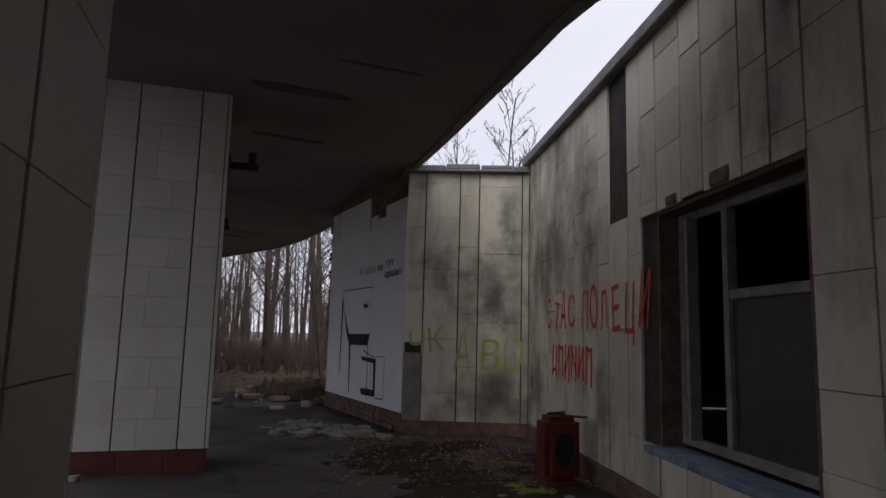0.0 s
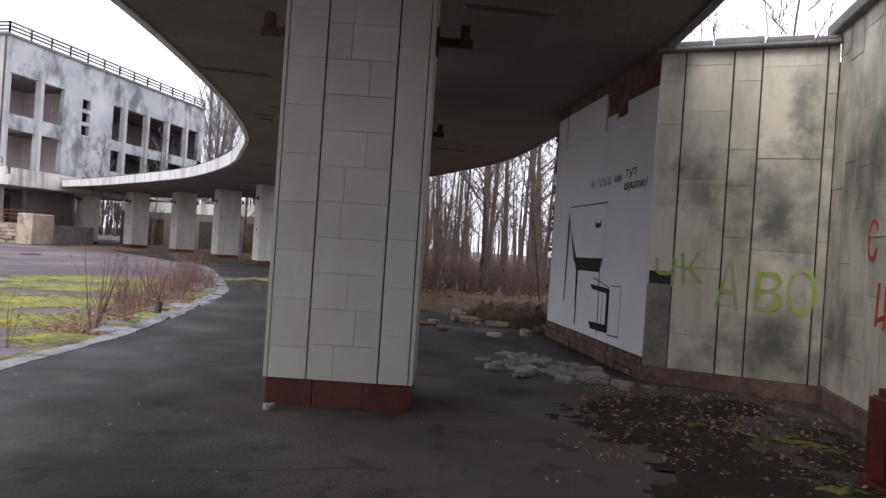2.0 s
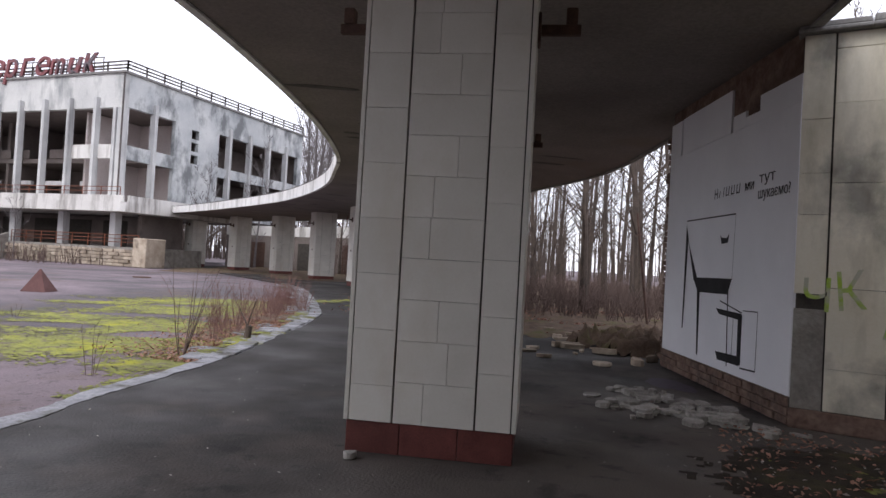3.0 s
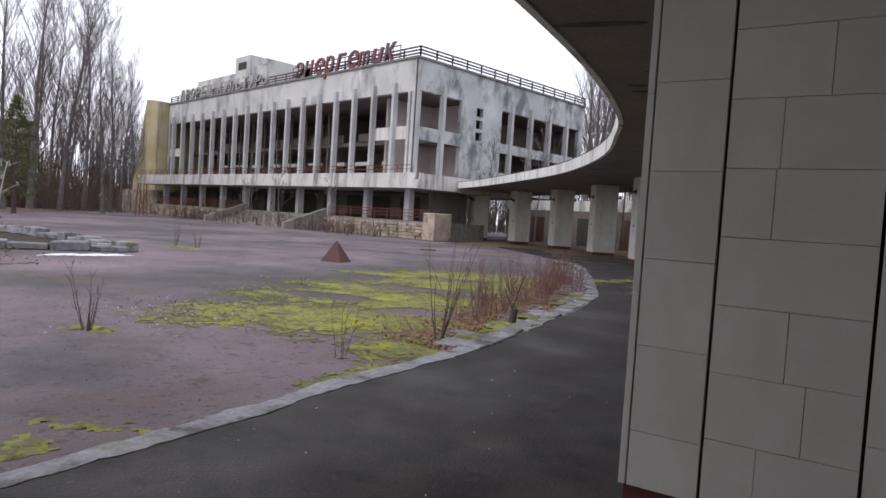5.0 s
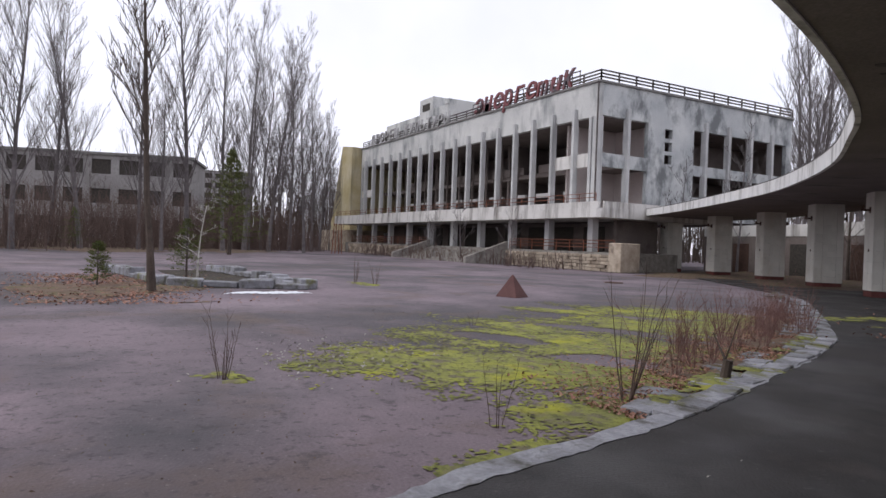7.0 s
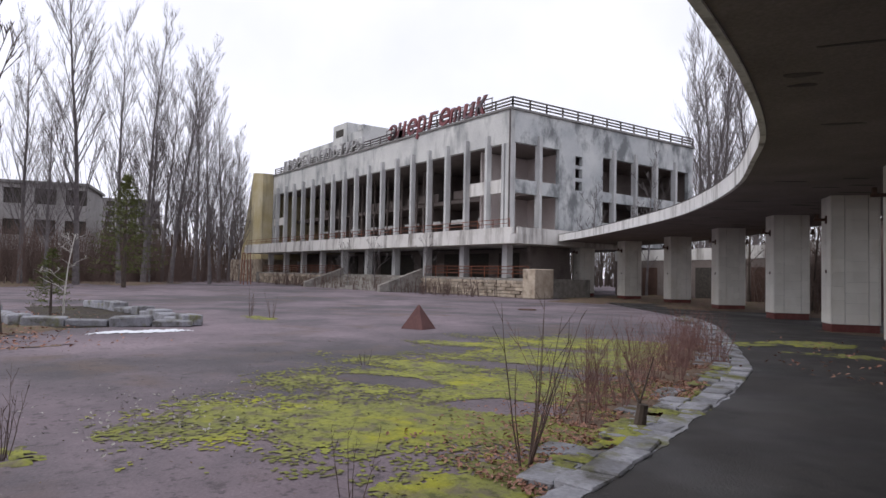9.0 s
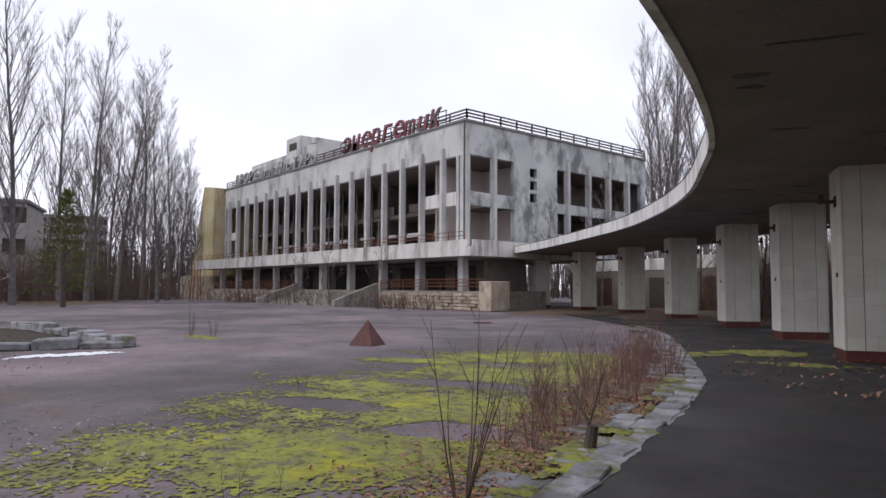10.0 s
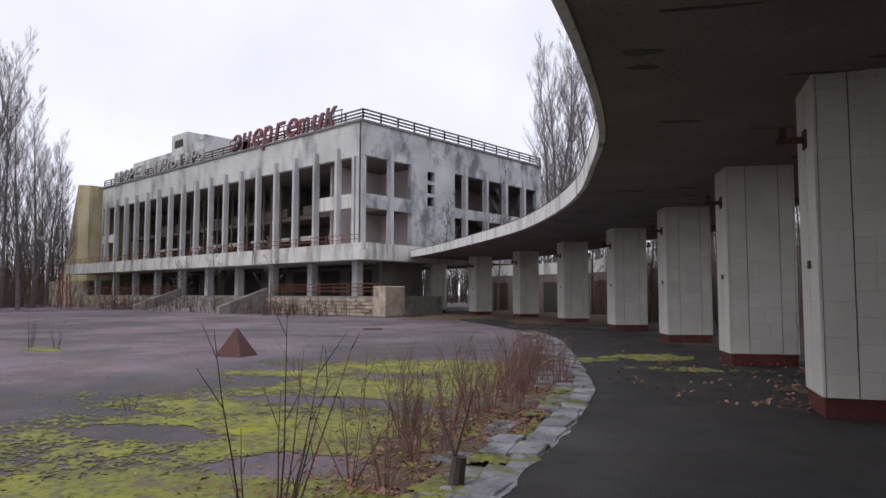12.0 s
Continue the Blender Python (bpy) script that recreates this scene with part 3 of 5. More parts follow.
painted("chair_painting", chair, PAINTK_AND_HOLE, mural, "black painted outline of a chair")
bars = []
bars += [line(1.80, 2.50, 1.81, 2.63, 0.02), line(1.81, 2.56, 1.87, 2.57, 0.018), line(1.88, 2.50, 1.89, 2.63, 0.02), line(1.94, 2.51, 1.97, 2.59, 0.02)]
for i in range(7):
    bars.append(line(2.07 + i * 0.075, 2.51, 2.085 + i * 0.075, 2.63, 0.02))
    if i % 2:
        bars.append(line(2.07 + i * 0.075, 2.52, 2.13 + i * 0.075, 2.52, 0.016))
painted("writing", bars, PAINTK_AND_HOLE, mural, "black hand-painted marks")
for txt, px, pz, wd in (("ми", 2.66, 2.52, 0.22), ("тут", 3.02, 2.57, 0.36), ("шукаємо?", 3.00, 2.39, 0.70)):
    lettering("writing", txt, 0.17, mm @ pose(px, -0.004, pz, 90), PAINTK_AND_HOLE, mural, 0.001, width=wd)


def spray(name, text, size, base, x, z, material, parent, turn=0, label="", bold=0.0, width=None):
    return lettering(name, text, size, base @ pose(x, -0.006, z, 90, turn), material, parent, 0.001, 0.08, bold, label, width)


def scrawl(name, text, size, base, x, z, pitch, material, parent, label, seed, bold):
    """Hand-sprayed letters, each with its own size, tilt and drop."""
    r = random.Random(seed)
    for ch in text:
        k = r.uniform(0.85, 1.18)
        if ch != " ":
            spray(name, ch, size * k, base, x, z - r.uniform(0, 0.10) * size, material, parent, r.uniform(-9, 9), label, bold, pitch * r.uniform(0.66, 0.82))
        x += pitch


scrawl("red_graffiti", "СТАС", 0.58, em, 1.04, 1.60, 0.32, REDSPRAY, east, "red sprayed letter", 4, -0.002)
scrawl("red_graffiti", "ПОЛЕЦИ", 0.62, em, 2.50, 1.59, 0.315, REDSPRAY, east, "red sprayed letter", 7, -0.002)
strokes = []
x = 1.34
for i in range(6):
    lo = 1.0 + 0.03 * math.sin(i * 2.1)
    strokes += [line(x, lo, x + 0.03, 1.40, 0.05), line(x + 0.17, lo - 0.02, x + 0.18, 1.38, 0.05)]
    strokes.append(line(x, 1.37 if i % 2 else lo + 0.05, x + 0.17, 1.34 if i % 3 else lo + 0.1, 0.045))
    x += 0.265
painted("red_strokes", strokes, REDSPRAY, east, "illegible red sprayed strokes")
scrawl("green_graffiti", "ЧК", 0.50, nm, 0.05, 1.20, 0.32, GREENSPRAY, endw, "faded green sprayed letter", 3, 0.0)
scrawl("green_graffiti", "АВО", 0.74, nm, 0.76, 1.02, 0.37, GREENSPRAY, endw, "faded green sprayed letter", 6, 0.0)
# coping, roof and the sides that close the pavilion
m2 = em
part("coping", boxes((-0.3, el, -0.09, 0.4, 4.12, 4.17), (-0.3, el, -0.06, 0.4, 4.174, 4.29), m=None, bevel=0.012), COPING, east, "grey concrete coping")
rc2 = random.Random(9)
xx = -0.05
while xx < nl:
    w = rc2.uniform(0.5, 0.8)
    part("coping", boxes((xx, min(xx + w, nl + 0.0), -0.10, 0.35, 3.985, 4.03), (xx + 0.01, min(xx + w, nl) - 0.01, -0.07, 0.35, 4.034, 4.10 + rc2.uniform(-0.02, 0.02)), bevel=0.012), COPING, endw, "chipped concrete coping")
    xx += w
tagged(part("wall_back", boxes((8.6, 8.9, -6, 14.2, 0, 4.0), (-0.3, 8.9, 14.2, 14.5, 0, 4.0), (3.12, 8.9, -6.3, -6.0, 0, 4.0)), RENDERC), "rough grey rear walls of the pavilion", "wall", kind="structure")
tagged(part("ceiling", prism(bmesh.new(), [(3.1, -6), (8.6, -6), (8.6, 14.2), (0.1, 14.2), (1.25, 10.2), (3.1, 9.8)], 3.7, 3.9), RENDERC), "bare concrete ceiling of the pavilion", "ceiling", kind="structure")
# unseen wall added behind the start to cut light into the covered way
tagged(part("wall_south", boxes((-3.4, 2.72, -6.3, -6.0, 0, 4.05)), RENDERC), "unseen rough wall added to darken the covered way", "wall", kind="structure")
# window with its frame, panes and sill
win = empty("window_1", em, "broken grey wooden window with dirty panes", "window", kind="structure")
X0, X1, Z0, Z1 = 4.45, 6.40, 0.62, 2.55
part("reveal", boxes((X0 - 0.0, X0 + 0.03, 0.03, 0.33, Z0, Z1), (X1 - 0.03, X1, 0.03, 0.33, Z0, Z1), (X0 + 0.03, X1 - 0.03, 0.03, 0.33, Z1 - 0.03, Z1)), BRICKY, win, "dark bare reveal")
part("window_frame", boxes((X0 + 0.03, X0 + 0.10, 0.2, 0.27, Z0 + 0.03, Z1 - 0.03), (X1 - 0.10, X1 - 0.03, 0.2, 0.27, Z0 + 0.03, Z1 - 0.03), (X0 + 0.10, X1 - 0.10, 0.2, 0.27, Z0 + 0.03, Z0 + 0.10), (X0 + 0.10, X1 - 0.10, 0.2, 0.27, Z1 - 0.1, Z1 - 0.03), (X0 + 0.72, X0 + 0.79, 0.195, 0.275, Z0 + 0.1, Z1 - 0.1), (X0 + 0.79, X1 - 0.10, 0.2, 0.27, 1.78, 1.85), bevel=0.006), WOODF, win, "peeling grey wooden frame")
part("sash", boxes((X0 + 0.32, X0 + 0.37, 0.10, 0.2, Z0 + 0.1, Z1 - 0.1), bevel=0.006), WOODF, win, "loose pale sash bar")
pane = part("pane", boxes((X0 + 0.79, X1 - 0.1, 0.232, 0.238, Z0 + 0.1, 1.78)), GLASS, win, "dirty glass pane")
pane.visible_shadow = False
part("window_sill", boxes((X0 - 0.05, X1 + 0.05, -0.10, 0.2, Z0 - 0.05, Z0 + 0.005), bevel=0.01), BLUE, win, "peeling blue painted sill")
part("broken_brick", boxes((X0 + 0.25, X0 + 0.42, -0.02, 0.08, Z1 + 0.005, Z1 + 0.09), (X0 + 0.95, X0 + 1.2, -0.02, 0.08, Z1 + 0.005, Z1 + 0.12), bevel=0.015), BRICKY, win, "broken bricks on the lintel")

# red metal bin by the wall
binn = empty("metal_bin", pose(2.36, 6.55, 0, 0, 0, 8), "dull red dented metal bin beside the tiled wall", "bin")
bm = boxes((-0.19, 0.19, -0.17, 0.17, 0.03, 0.68))
bmesh.ops.bevel(bm, geom=[e for e in bm.edges], offset=0.06, segments=4, affect="EDGES")
part("body", bm, CANRED, binn)
bm = bmesh.new()
ring = [(0.11 * math.cos(q * math.pi / 8), 0.36 + 0.19 * math.sin(q * math.pi / 8)) for q in range(16)]
vs = [[bm.verts.new((x * s, -y, 0.36 + (z - 0.36) * s)) for x, z in ring] for s, y in ((1.0, 0.171), (0.92, 0.185), (0.86, 0.173))]
for a, b in zip(vs, vs[1:]):
    for i in range(16):
        bm.faces.new((a[i], a[(i + 1) % 16], b[(i + 1) % 16], b[i]))
# filled black to stand for the shade within the bin's opening
bm.faces.new(vs[-1])
part("oval_opening", bm, PAINTK_AND_HOLE, binn, "black disc for the dark inside of the oval opening")
bm = bmesh.new()
rod(bm, (-0.02, -0.1, 0.69), (0.27, -0.12, 0.67), 0.014, 0.012, 6)
rod(bm, (-0.1, 0.02, 0.69), (0.1, 0.06, 0.70), 0.02, 0.016, 6)
part("lid_handle", bm, STEEL, binn, "bent rusty handle")
part("base", boxes((-0.2, 0.2, -0.18, 0.18, 0.0, 0.05), bevel=0.01), CANRED, binn)

# ---- palace of culture ----
pal = empty("palace_building", Matrix(), "derelict grey concrete palace with tall fins and open bays", "building")
CX, FY = -42.0, 40.9
LX = -92.3
part("parapet_wall", boxes((LX, CX, FY, FY + 0.5, 12.2, 14.9)), FACADE, pal, "stained pale concrete top band")
part("corner_wall", boxes((CX - 0.55, CX, FY, FY + 0.6, 5.0, 12.2)), FIN, pal)
part("end_wall", boxes((LX, LX + 0.5, FY, FY + 0.5, 4.8, 12.2)), FIN, pal)
side_parts = [(44.9, 46.9)]
for row in ((CX - 0.4, CX, FY + 0.5, 66, 12.3, 14.9), (CX - 0.4, CX, 46.5, 48.5, 4.4, 12.3), (CX - 0.4, CX, 49.4, 52.1, 4.4, 12.3),
     (CX - 0.4, CX, 48.5, 49.4, 12.0, 12.3), (CX - 0.4, CX, 48.5, 49.4, 10.9, 11.2), (CX - 0.4, CX, 48.5, 49.4, 9.8, 10.1), (CX - 0.4, CX, 48.5, 49.4, 4.4, 9.0),
     (CX - 0.4, CX, 41.5, 46.5, 8.2, 9.3), (CX - 0.4, CX, 52.1, 66, 8.3, 9.2), (CX - 0.4, CX, 52.1, 66, 4.4, 6.4), (CX - 0.4, CX, 65.2, 66, 6.4, 12.3)):
    part("side_wall", boxes(row), FACADE2, pal, "grey mottled side wall")
for y in (44.1, 53.5, 56.6, 59.7, 62.8):
    part("fin", boxes((CX - 0.3, CX + 0.28, y - 0.16, y + 0.16, 5.0, 13.1), bevel=0.02), FIN, pal)
for i in range(17):
    x = -44.6 - i * 2.85
    part("fin", boxes((x - 0.15, x + 0.15, FY - 0.36, FY + 0.16, 4.85, 13.05), bevel=0.02), FIN, pal)
part("corner_pilaster", boxes((CX - 0.95, CX - 0.65, FY - 0.1, FY + 0.4, 4.85, 12.19), bevel=0.02), FIN, pal)
bm = bmesh.new()
rod(bm, (CX + 0.08, FY - 0.12, 5), (CX + 0.08, FY - 0.12, 14.8), 0.07, 0.07, 8)
part("drainpipe", bm, RAIL, pal, "dark drainpipe at the corner")
part("spandrel", boxes((-47.7, CX - 0.56, FY + 0.05, FY + 0.45, 8.2, 9.3)), SLABM, pal, "pale concrete spandrel")
part("spandrel", boxes((LX + 0.5, LX + 4.0, FY + 0.05, FY + 0.45, 7.8, 8.8)), SLABM, pal, "pale concrete spandrel")
part("cornice", boxes((LX - 0.2, CX + 0.15, FY - 0.15, FY + 0.55, 14.9, 15.08), (CX - 0.45, CX + 0.15, FY + 0.56, 66.1, 14.9, 15.08)), COPING, pal, "dark roof edge")
part("roof", boxes((LX, CX - 0.45, FY + 0.56, 66, 14.6, 14.85)), COPING, pal)
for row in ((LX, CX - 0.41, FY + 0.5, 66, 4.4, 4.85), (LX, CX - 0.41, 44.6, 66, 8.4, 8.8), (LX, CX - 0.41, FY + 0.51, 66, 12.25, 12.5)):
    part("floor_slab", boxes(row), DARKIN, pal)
# dark-toned inner walls; the last two are added to shut out the sky behind
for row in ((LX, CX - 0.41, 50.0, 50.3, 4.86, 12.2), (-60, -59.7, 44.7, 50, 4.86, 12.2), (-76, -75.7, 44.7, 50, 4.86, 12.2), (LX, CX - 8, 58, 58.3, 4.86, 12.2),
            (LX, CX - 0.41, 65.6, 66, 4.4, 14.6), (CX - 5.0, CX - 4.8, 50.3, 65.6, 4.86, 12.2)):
    part("inner_wall", boxes(row), DARKIN, pal, "bare interior wall, coloured dark for the indoor shade")
for row in ((CX - 5.2, CX - 5.0, FY + 1.2, 49.9, 4.86, 12.2), (CX - 5.0, CX - 0.41, 47.6, 47.8, 4.86, 12.2)):
    part("inner_wall", boxes(row), PINKIN, pal, "faded pink plaster wall")
ri = random.Random(4)
# mullions and balcony rails also carry the indoor shade in their colour
for i in range(14):
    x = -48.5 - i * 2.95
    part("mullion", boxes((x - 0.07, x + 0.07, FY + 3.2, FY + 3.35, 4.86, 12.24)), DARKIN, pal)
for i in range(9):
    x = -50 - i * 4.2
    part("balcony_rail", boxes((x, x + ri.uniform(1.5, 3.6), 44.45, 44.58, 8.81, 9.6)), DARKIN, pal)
    part("ledge", boxes((x, x + 2.4, 44.2, 44.5, ri.uniform(6.3, 6.6), 6.75)), FIN, pal)
# terrace slab that runs round the corner
part("terrace", prism(bmesh.new(), [(-90, 36.2), (-36.6, 36.2), (-36.2, 36.6), (-36.2, 48), (CX - 0.1, 48), (CX - 0.1, FY + 0.4), (-90, FY + 0.4)], 3.72, 4.39), SLABM, pal, "streaked pale terrace edge")
part("terrace_upstand", boxes((-90, -36.45, 36.23, 36.4, 4.394, 4.84), (-36.4, -36.23, 36.6, 47.8, 4.394, 4.84)), SLABM, pal, "streaked pale terrace edge")
for i in range(10):
    part("terrace_post", boxes((-39.0 - i * 5.1, -38.45 - i * 5.1, 37.6, 38.15, 1.3, 3.71)), FIN, pal)
# dark colour stands for the shade below the terrace slab
part("ground_wall", boxes((-86, -38, 43.4, 43.7, 0, 3.7), (-38.3, -38, 39.5, 43.4, 0, 3.7)), DARKIN, pal, "recessed ground floor, coloured dark for the shade under the terrace")
# each doorway is a black sheet for the shade inside, not a hole
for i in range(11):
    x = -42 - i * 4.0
    part("doorway", boxes((x, x + 2.6, 43.34, 43.42, 1.3, 3.4)), JOINT_AND_VOID, pal, "black sheet for the shade in an empty doorway")
# podium, stairs and stone retaining wall
part("podium", boxes((-88, -35.6, 37.2, 43.3, -0.06, 1.28)), RENDERC, pal)
for i in range(7):
    part("step", boxes((-63, -49, 37.2 - 0.45 * (i + 1), 37.2 - 0.45 * i, -0.06, 1.1 - 0.17 * i)), RENDERC, pal)
for x, s in ((-49.0, 1), (-63.4, -1)):
    b = bmesh.new()
    pts = [(37.2, 1.9), (37.2, -0.05), (33.0, -0.05), (33.0, 0.45)]
    lo, hi = [b.verts.new((x, y, z)) for y, z in pts], [b.verts.new((x + 0.4, y, z)) for y, z in pts]
    b.faces.new(lo)
    b.faces.new(hi[::-1])
    for k in range(4):
        b.faces.new((lo[k], hi[k], hi[(k + 1) % 4], lo[(k + 1) % 4]))
    bmesh.ops.recalc_face_normals(b, faces=b.faces[:])
    part("stair_cheek", b, RENDERC, pal, "sloping concrete stair cheek")
part("stone_pier", boxes((-35.7, -34.5, 36.6, 38.4, -0.06, 1.95), bevel=0.05), STONE, pal, "pale stone corner pier")
for k in range(13):
    for course in range(5):
        x0 = -48.8 + k * 1.0 + (0.5 if course % 2 else 0)
        part("stone", boxes((x0 + 0.02, min(x0 + 0.98, -35.75), 36.95 + ri.uniform(-0.06, 0.06), 37.25, -0.06 + course * 0.24, 0.16 + course * 0.24), bevel=0.03), STONE, pal)
for k in range(22):
    for course in range(3):
        x0 = -86.5 + k * 1.04 + (0.5 if course % 2 else 0)
        part("stone", boxes((x0 + 0.02, x0 + 1.0, 36.95 + ri.uniform(-0.06, 0.06), 37.25, -0.06 + course * 0.4, 0.32 + course * 0.4), bevel=0.03), STONE, pal)


def railing(name, a, b, posts, z0, heights, material, parent, label, r=0.035):
    rl = bmesh.new()
    a, b = Vector(a), Vector(b)
    for h in heights:
        rod(rl, a + Vector((0, 0, h)), b + Vector((0, 0, h)), r, r, 4)
    for i in range(posts + 1):
        p = a.lerp(b, i / posts)
        rod(rl, p, p + Vector((0, 0, heights[-1])), r, r, 4)
    return part(name, rl, material, parent, label)


railing("roof_railing", (LX, FY + 0.2, 15.08), (CX, FY + 0.2, 15.08), 24, 0, (0.28, 0.54, 0.82), RAIL, pal, "dark roof railing", 0.075)
railing("roof_railing", (CX, FY + 0.2, 15.08), (CX, 66, 15.08), 13, 0, (0.28, 0.54, 0.82), RAIL, pal, "dark roof railing", 0.075)
railing("terrace_railing", (-48.6, 37.4, 1.28), (-36.0, 37.4, 1.28), 8, 0, (0.35, 0.6, 0.85), RUST, pal, "rusty red railing")
railing("terrace_railing", (-86, 37.4, 1.28), (-64, 37.4, 1.28), 12, 0, (0.35, 0.6, 0.85), RUST, pal, "rusty railing")
railing("balcony_railing", (-90, 36.5, 4.84), (-37, 36.5, 4.84), 30, 0, (0.3, 0.6), RUST, pal, "rusty balcony railing", 0.03)
# slanted ochre end pylon and roof superstructure
b = bmesh.new()
pts = [(-92.4, 3.0), (-92.4, 15.2), (-96.4, 15.7), (-101.0, 3.0)]
lo, hi = [b.verts.new((x, 39.4, z)) for x, z in pts], [b.verts.new((x, 56, z)) for x, z in pts]
b.faces.new(lo)
b.faces.new(hi[::-1])
for k in range(4):
    b.faces.new((lo[k], hi[k], hi[(k + 1) % 4], lo[(k + 1) % 4]))
bmesh.ops.recalc_face_normals(b, faces=b.faces[:])
part("end_pylon", b, OCHRE, pal, "slanted ochre-stained end wall")
part("pylon_base", boxes((-101.4, -88.1, 38.0, 43, -0.06, 3.0)), STONE, pal, "pale stone base")
part("side_wing", boxes((-113, -101.2, 46, 60, -0.06, 14.2)), FACADE2, pal)
for row in ((-90, -79, 43.7, 54, 14.86, 18.3), (-79, -75.3, 43.5, 50, 14.86, 20.1), (-75.3, -71.5, 43.7, 50, 14.86, 18.6), (-72.5, -71.5, 43.6, 49.9, 18.6, 19.2)):
    part("roof_house", boxes(row), FACADE, pal, "stepped rooftop machine house")
# shade of the rooftop slot, laid on as a dark sheet
part("roof_vent", boxes((-78.2, -76.2, 43.46, 43.55, 18.5, 19.4)), JOINT_AND_VOID, pal, "dark sheet for the shade in a rooftop slot")
sg = empty("roof_sign", Matrix(), "faded red rooftop letters on a metal frame", "sign")
lx = [-61.0 + 16.2 * i / 9 for i in range(9)]
for ch, x in zip("энергеmuк", lx):
    lettering("letter", ch, 2.75, pose(x, FY - 0.1, 15.12, 90), LETTER, sg, 0.09, 0.25, 0.025, width=1.6)
bm = bmesh.new()
rod(bm, (-61.5, FY + 0.12, 15.5), (-44.4, FY + 0.12, 15.5), 0.05, 0.05, 4)
rod(bm, (-61.5, FY + 0.12, 16.3), (-44.4, FY + 0.12, 16.3), 0.05, 0.05, 4)
for i in range(18):
    rod(bm, (-61.5 + i, FY + 0.12, 15.08), (-61.5 + i, FY + 0.12, 16.3), 0.04, 0.04, 4)
part("sign_frame", bm, RAIL, sg, "dark metal frame")
sg2 = empty("roof_sign", Matrix(), "pale grey smaller rooftop letters", "sign")
for ch, k in zip("ДВОРЕЦ КУЛЬТУРЫ", range(15)):
    if ch != " ":
        lettering("letter", ch, 1.75, pose(-88.6 + k * 1.52, FY - 0.1, 15.15, 90), LETTERG, sg2, 0.12, 0.15, 0.02, width=1.15)

# low wing behind the canopy
wing = empty("rear_wing", Matrix(), "low derelict wing behind the columns with a pale top band", "building")
for p, q in (((-42.0, 54.0), (-30.0, 51.5)), ((-30.0, 51.5), (-21.0, 46.5))):
    wm, wlen = wall_frame(p, q)
    o = part("wall", boxes((0, wlen, 0.0, 0.3, -0.06, 3.0), m=wm), DARKIN, wing, "stained wall in the dark interior tone")
    part("top_band", boxes((0, wlen, -0.05, 0.3, 3.0, 3.9), m=wm), SLABM, wing, "pale concrete band")
    k = int(wlen / 3)
    # every third one is a door, the others black sheets for doorway shade
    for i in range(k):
        part("doorway", boxes((i * 3 + 0.6, i * 3 + 2.4, -0.03, -0.004, 0, 2.4), m=wm), STEEL if i % 3 == 1 else JOINT_AND_VOID, wing, "dark rusty door" if i % 3 == 1 else "black sheet for the shade in an empty doorway")

# ---- far buildings ----
def block(name, m, w, d, h, floors, bays, label, y_front=True):
    ob = empty(name, m, label, "building")
    part("wall", boxes((0, w, 0.3, d, -0.06, h)), FARWALL, ob)
    fh = h / floors
    bw = w / bays
    for f in range(floors):
        part("band", boxes((0, w, 0.0, 0.3, f * fh - 0.05, f * fh + fh * 0.36), (0, w, 0.0, 0.3, f * fh + fh * 0.86, (f + 1) * fh)), FARWALL, ob)
        for b in range(bays):
            part("pier", boxes((b * bw, b * bw + bw * 0.3, 0.0, 0.3, f * fh + fh * 0.36, f * fh + fh * 0.86)), FARWALL, ob)
            # a dark sheet in each window opening stands for the shaded room
            part("window", boxes((b * bw + bw * 0.3, (b + 1) * bw, 0.22, 0.298, f * fh + fh * 0.36, f * fh + fh * 0.86)), JOINT_AND_VOID, ob, "dark sheet for the shade in an empty window")
    part("roof", boxes((-0.3, w + 0.3, -0.3, d, h, h + 0.35)), COPING, ob)
    return ob


block("low_building", pose(-110, -30, 0, 0, 0, 73), 50, 12, 11.5, 3, 15, "long low derelict pale concrete building behind bare trees")


block("apartment_block", pose(-214, 22, 0, 0, 0, 80), 30, 12, 21, 7, 10, "distant grey apartment block rising behind bare trees")


# ---- trees ----
def grow(bm, r, p, d, length, rad, depth, up, spread, kids):
    segs = 3 if depth > 1 else 2
    pts = [p]
    for i in range(segs):
        d = (d + Vector((r.uniform(-1, 1), r.uniform(-1, 1), 0)) * 0.10 + Vector((0, 0, up))).normalized()
        q = pts[-1] + d * (length / segs)
        a, b = rad * (1 - i / segs * 0.75), rad * (1 - (i + 1) / segs * 0.75)
        rod(bm, pts[-1], q, a, b, 6 if depth > 2 else (4 if depth > 1 else 3))
        pts.append(q)
    if depth == 0:
        return
    for k in range(kids[0] if depth > 1 else kids[1]):
        f = r.uniform(0.22, 1.0)
        i = min(int(f * segs), segs - 1)
        o = pts[i].lerp(pts[i + 1], f * segs - i)
        q = r.uniform(0, 2 * math.pi)
        side = Vector((math.cos(q), math.sin(q), 0))
        nd = (d * (1 - spread) + side * spread + Vector((0, 0, 0.12))).normalized()
        grow(bm, r, o, nd, length * r.uniform(0.38, 0.6) * (1.15 - 0.5 * f), max(rad * 0.42, 0.0115), depth - 1, up, spread, kids)


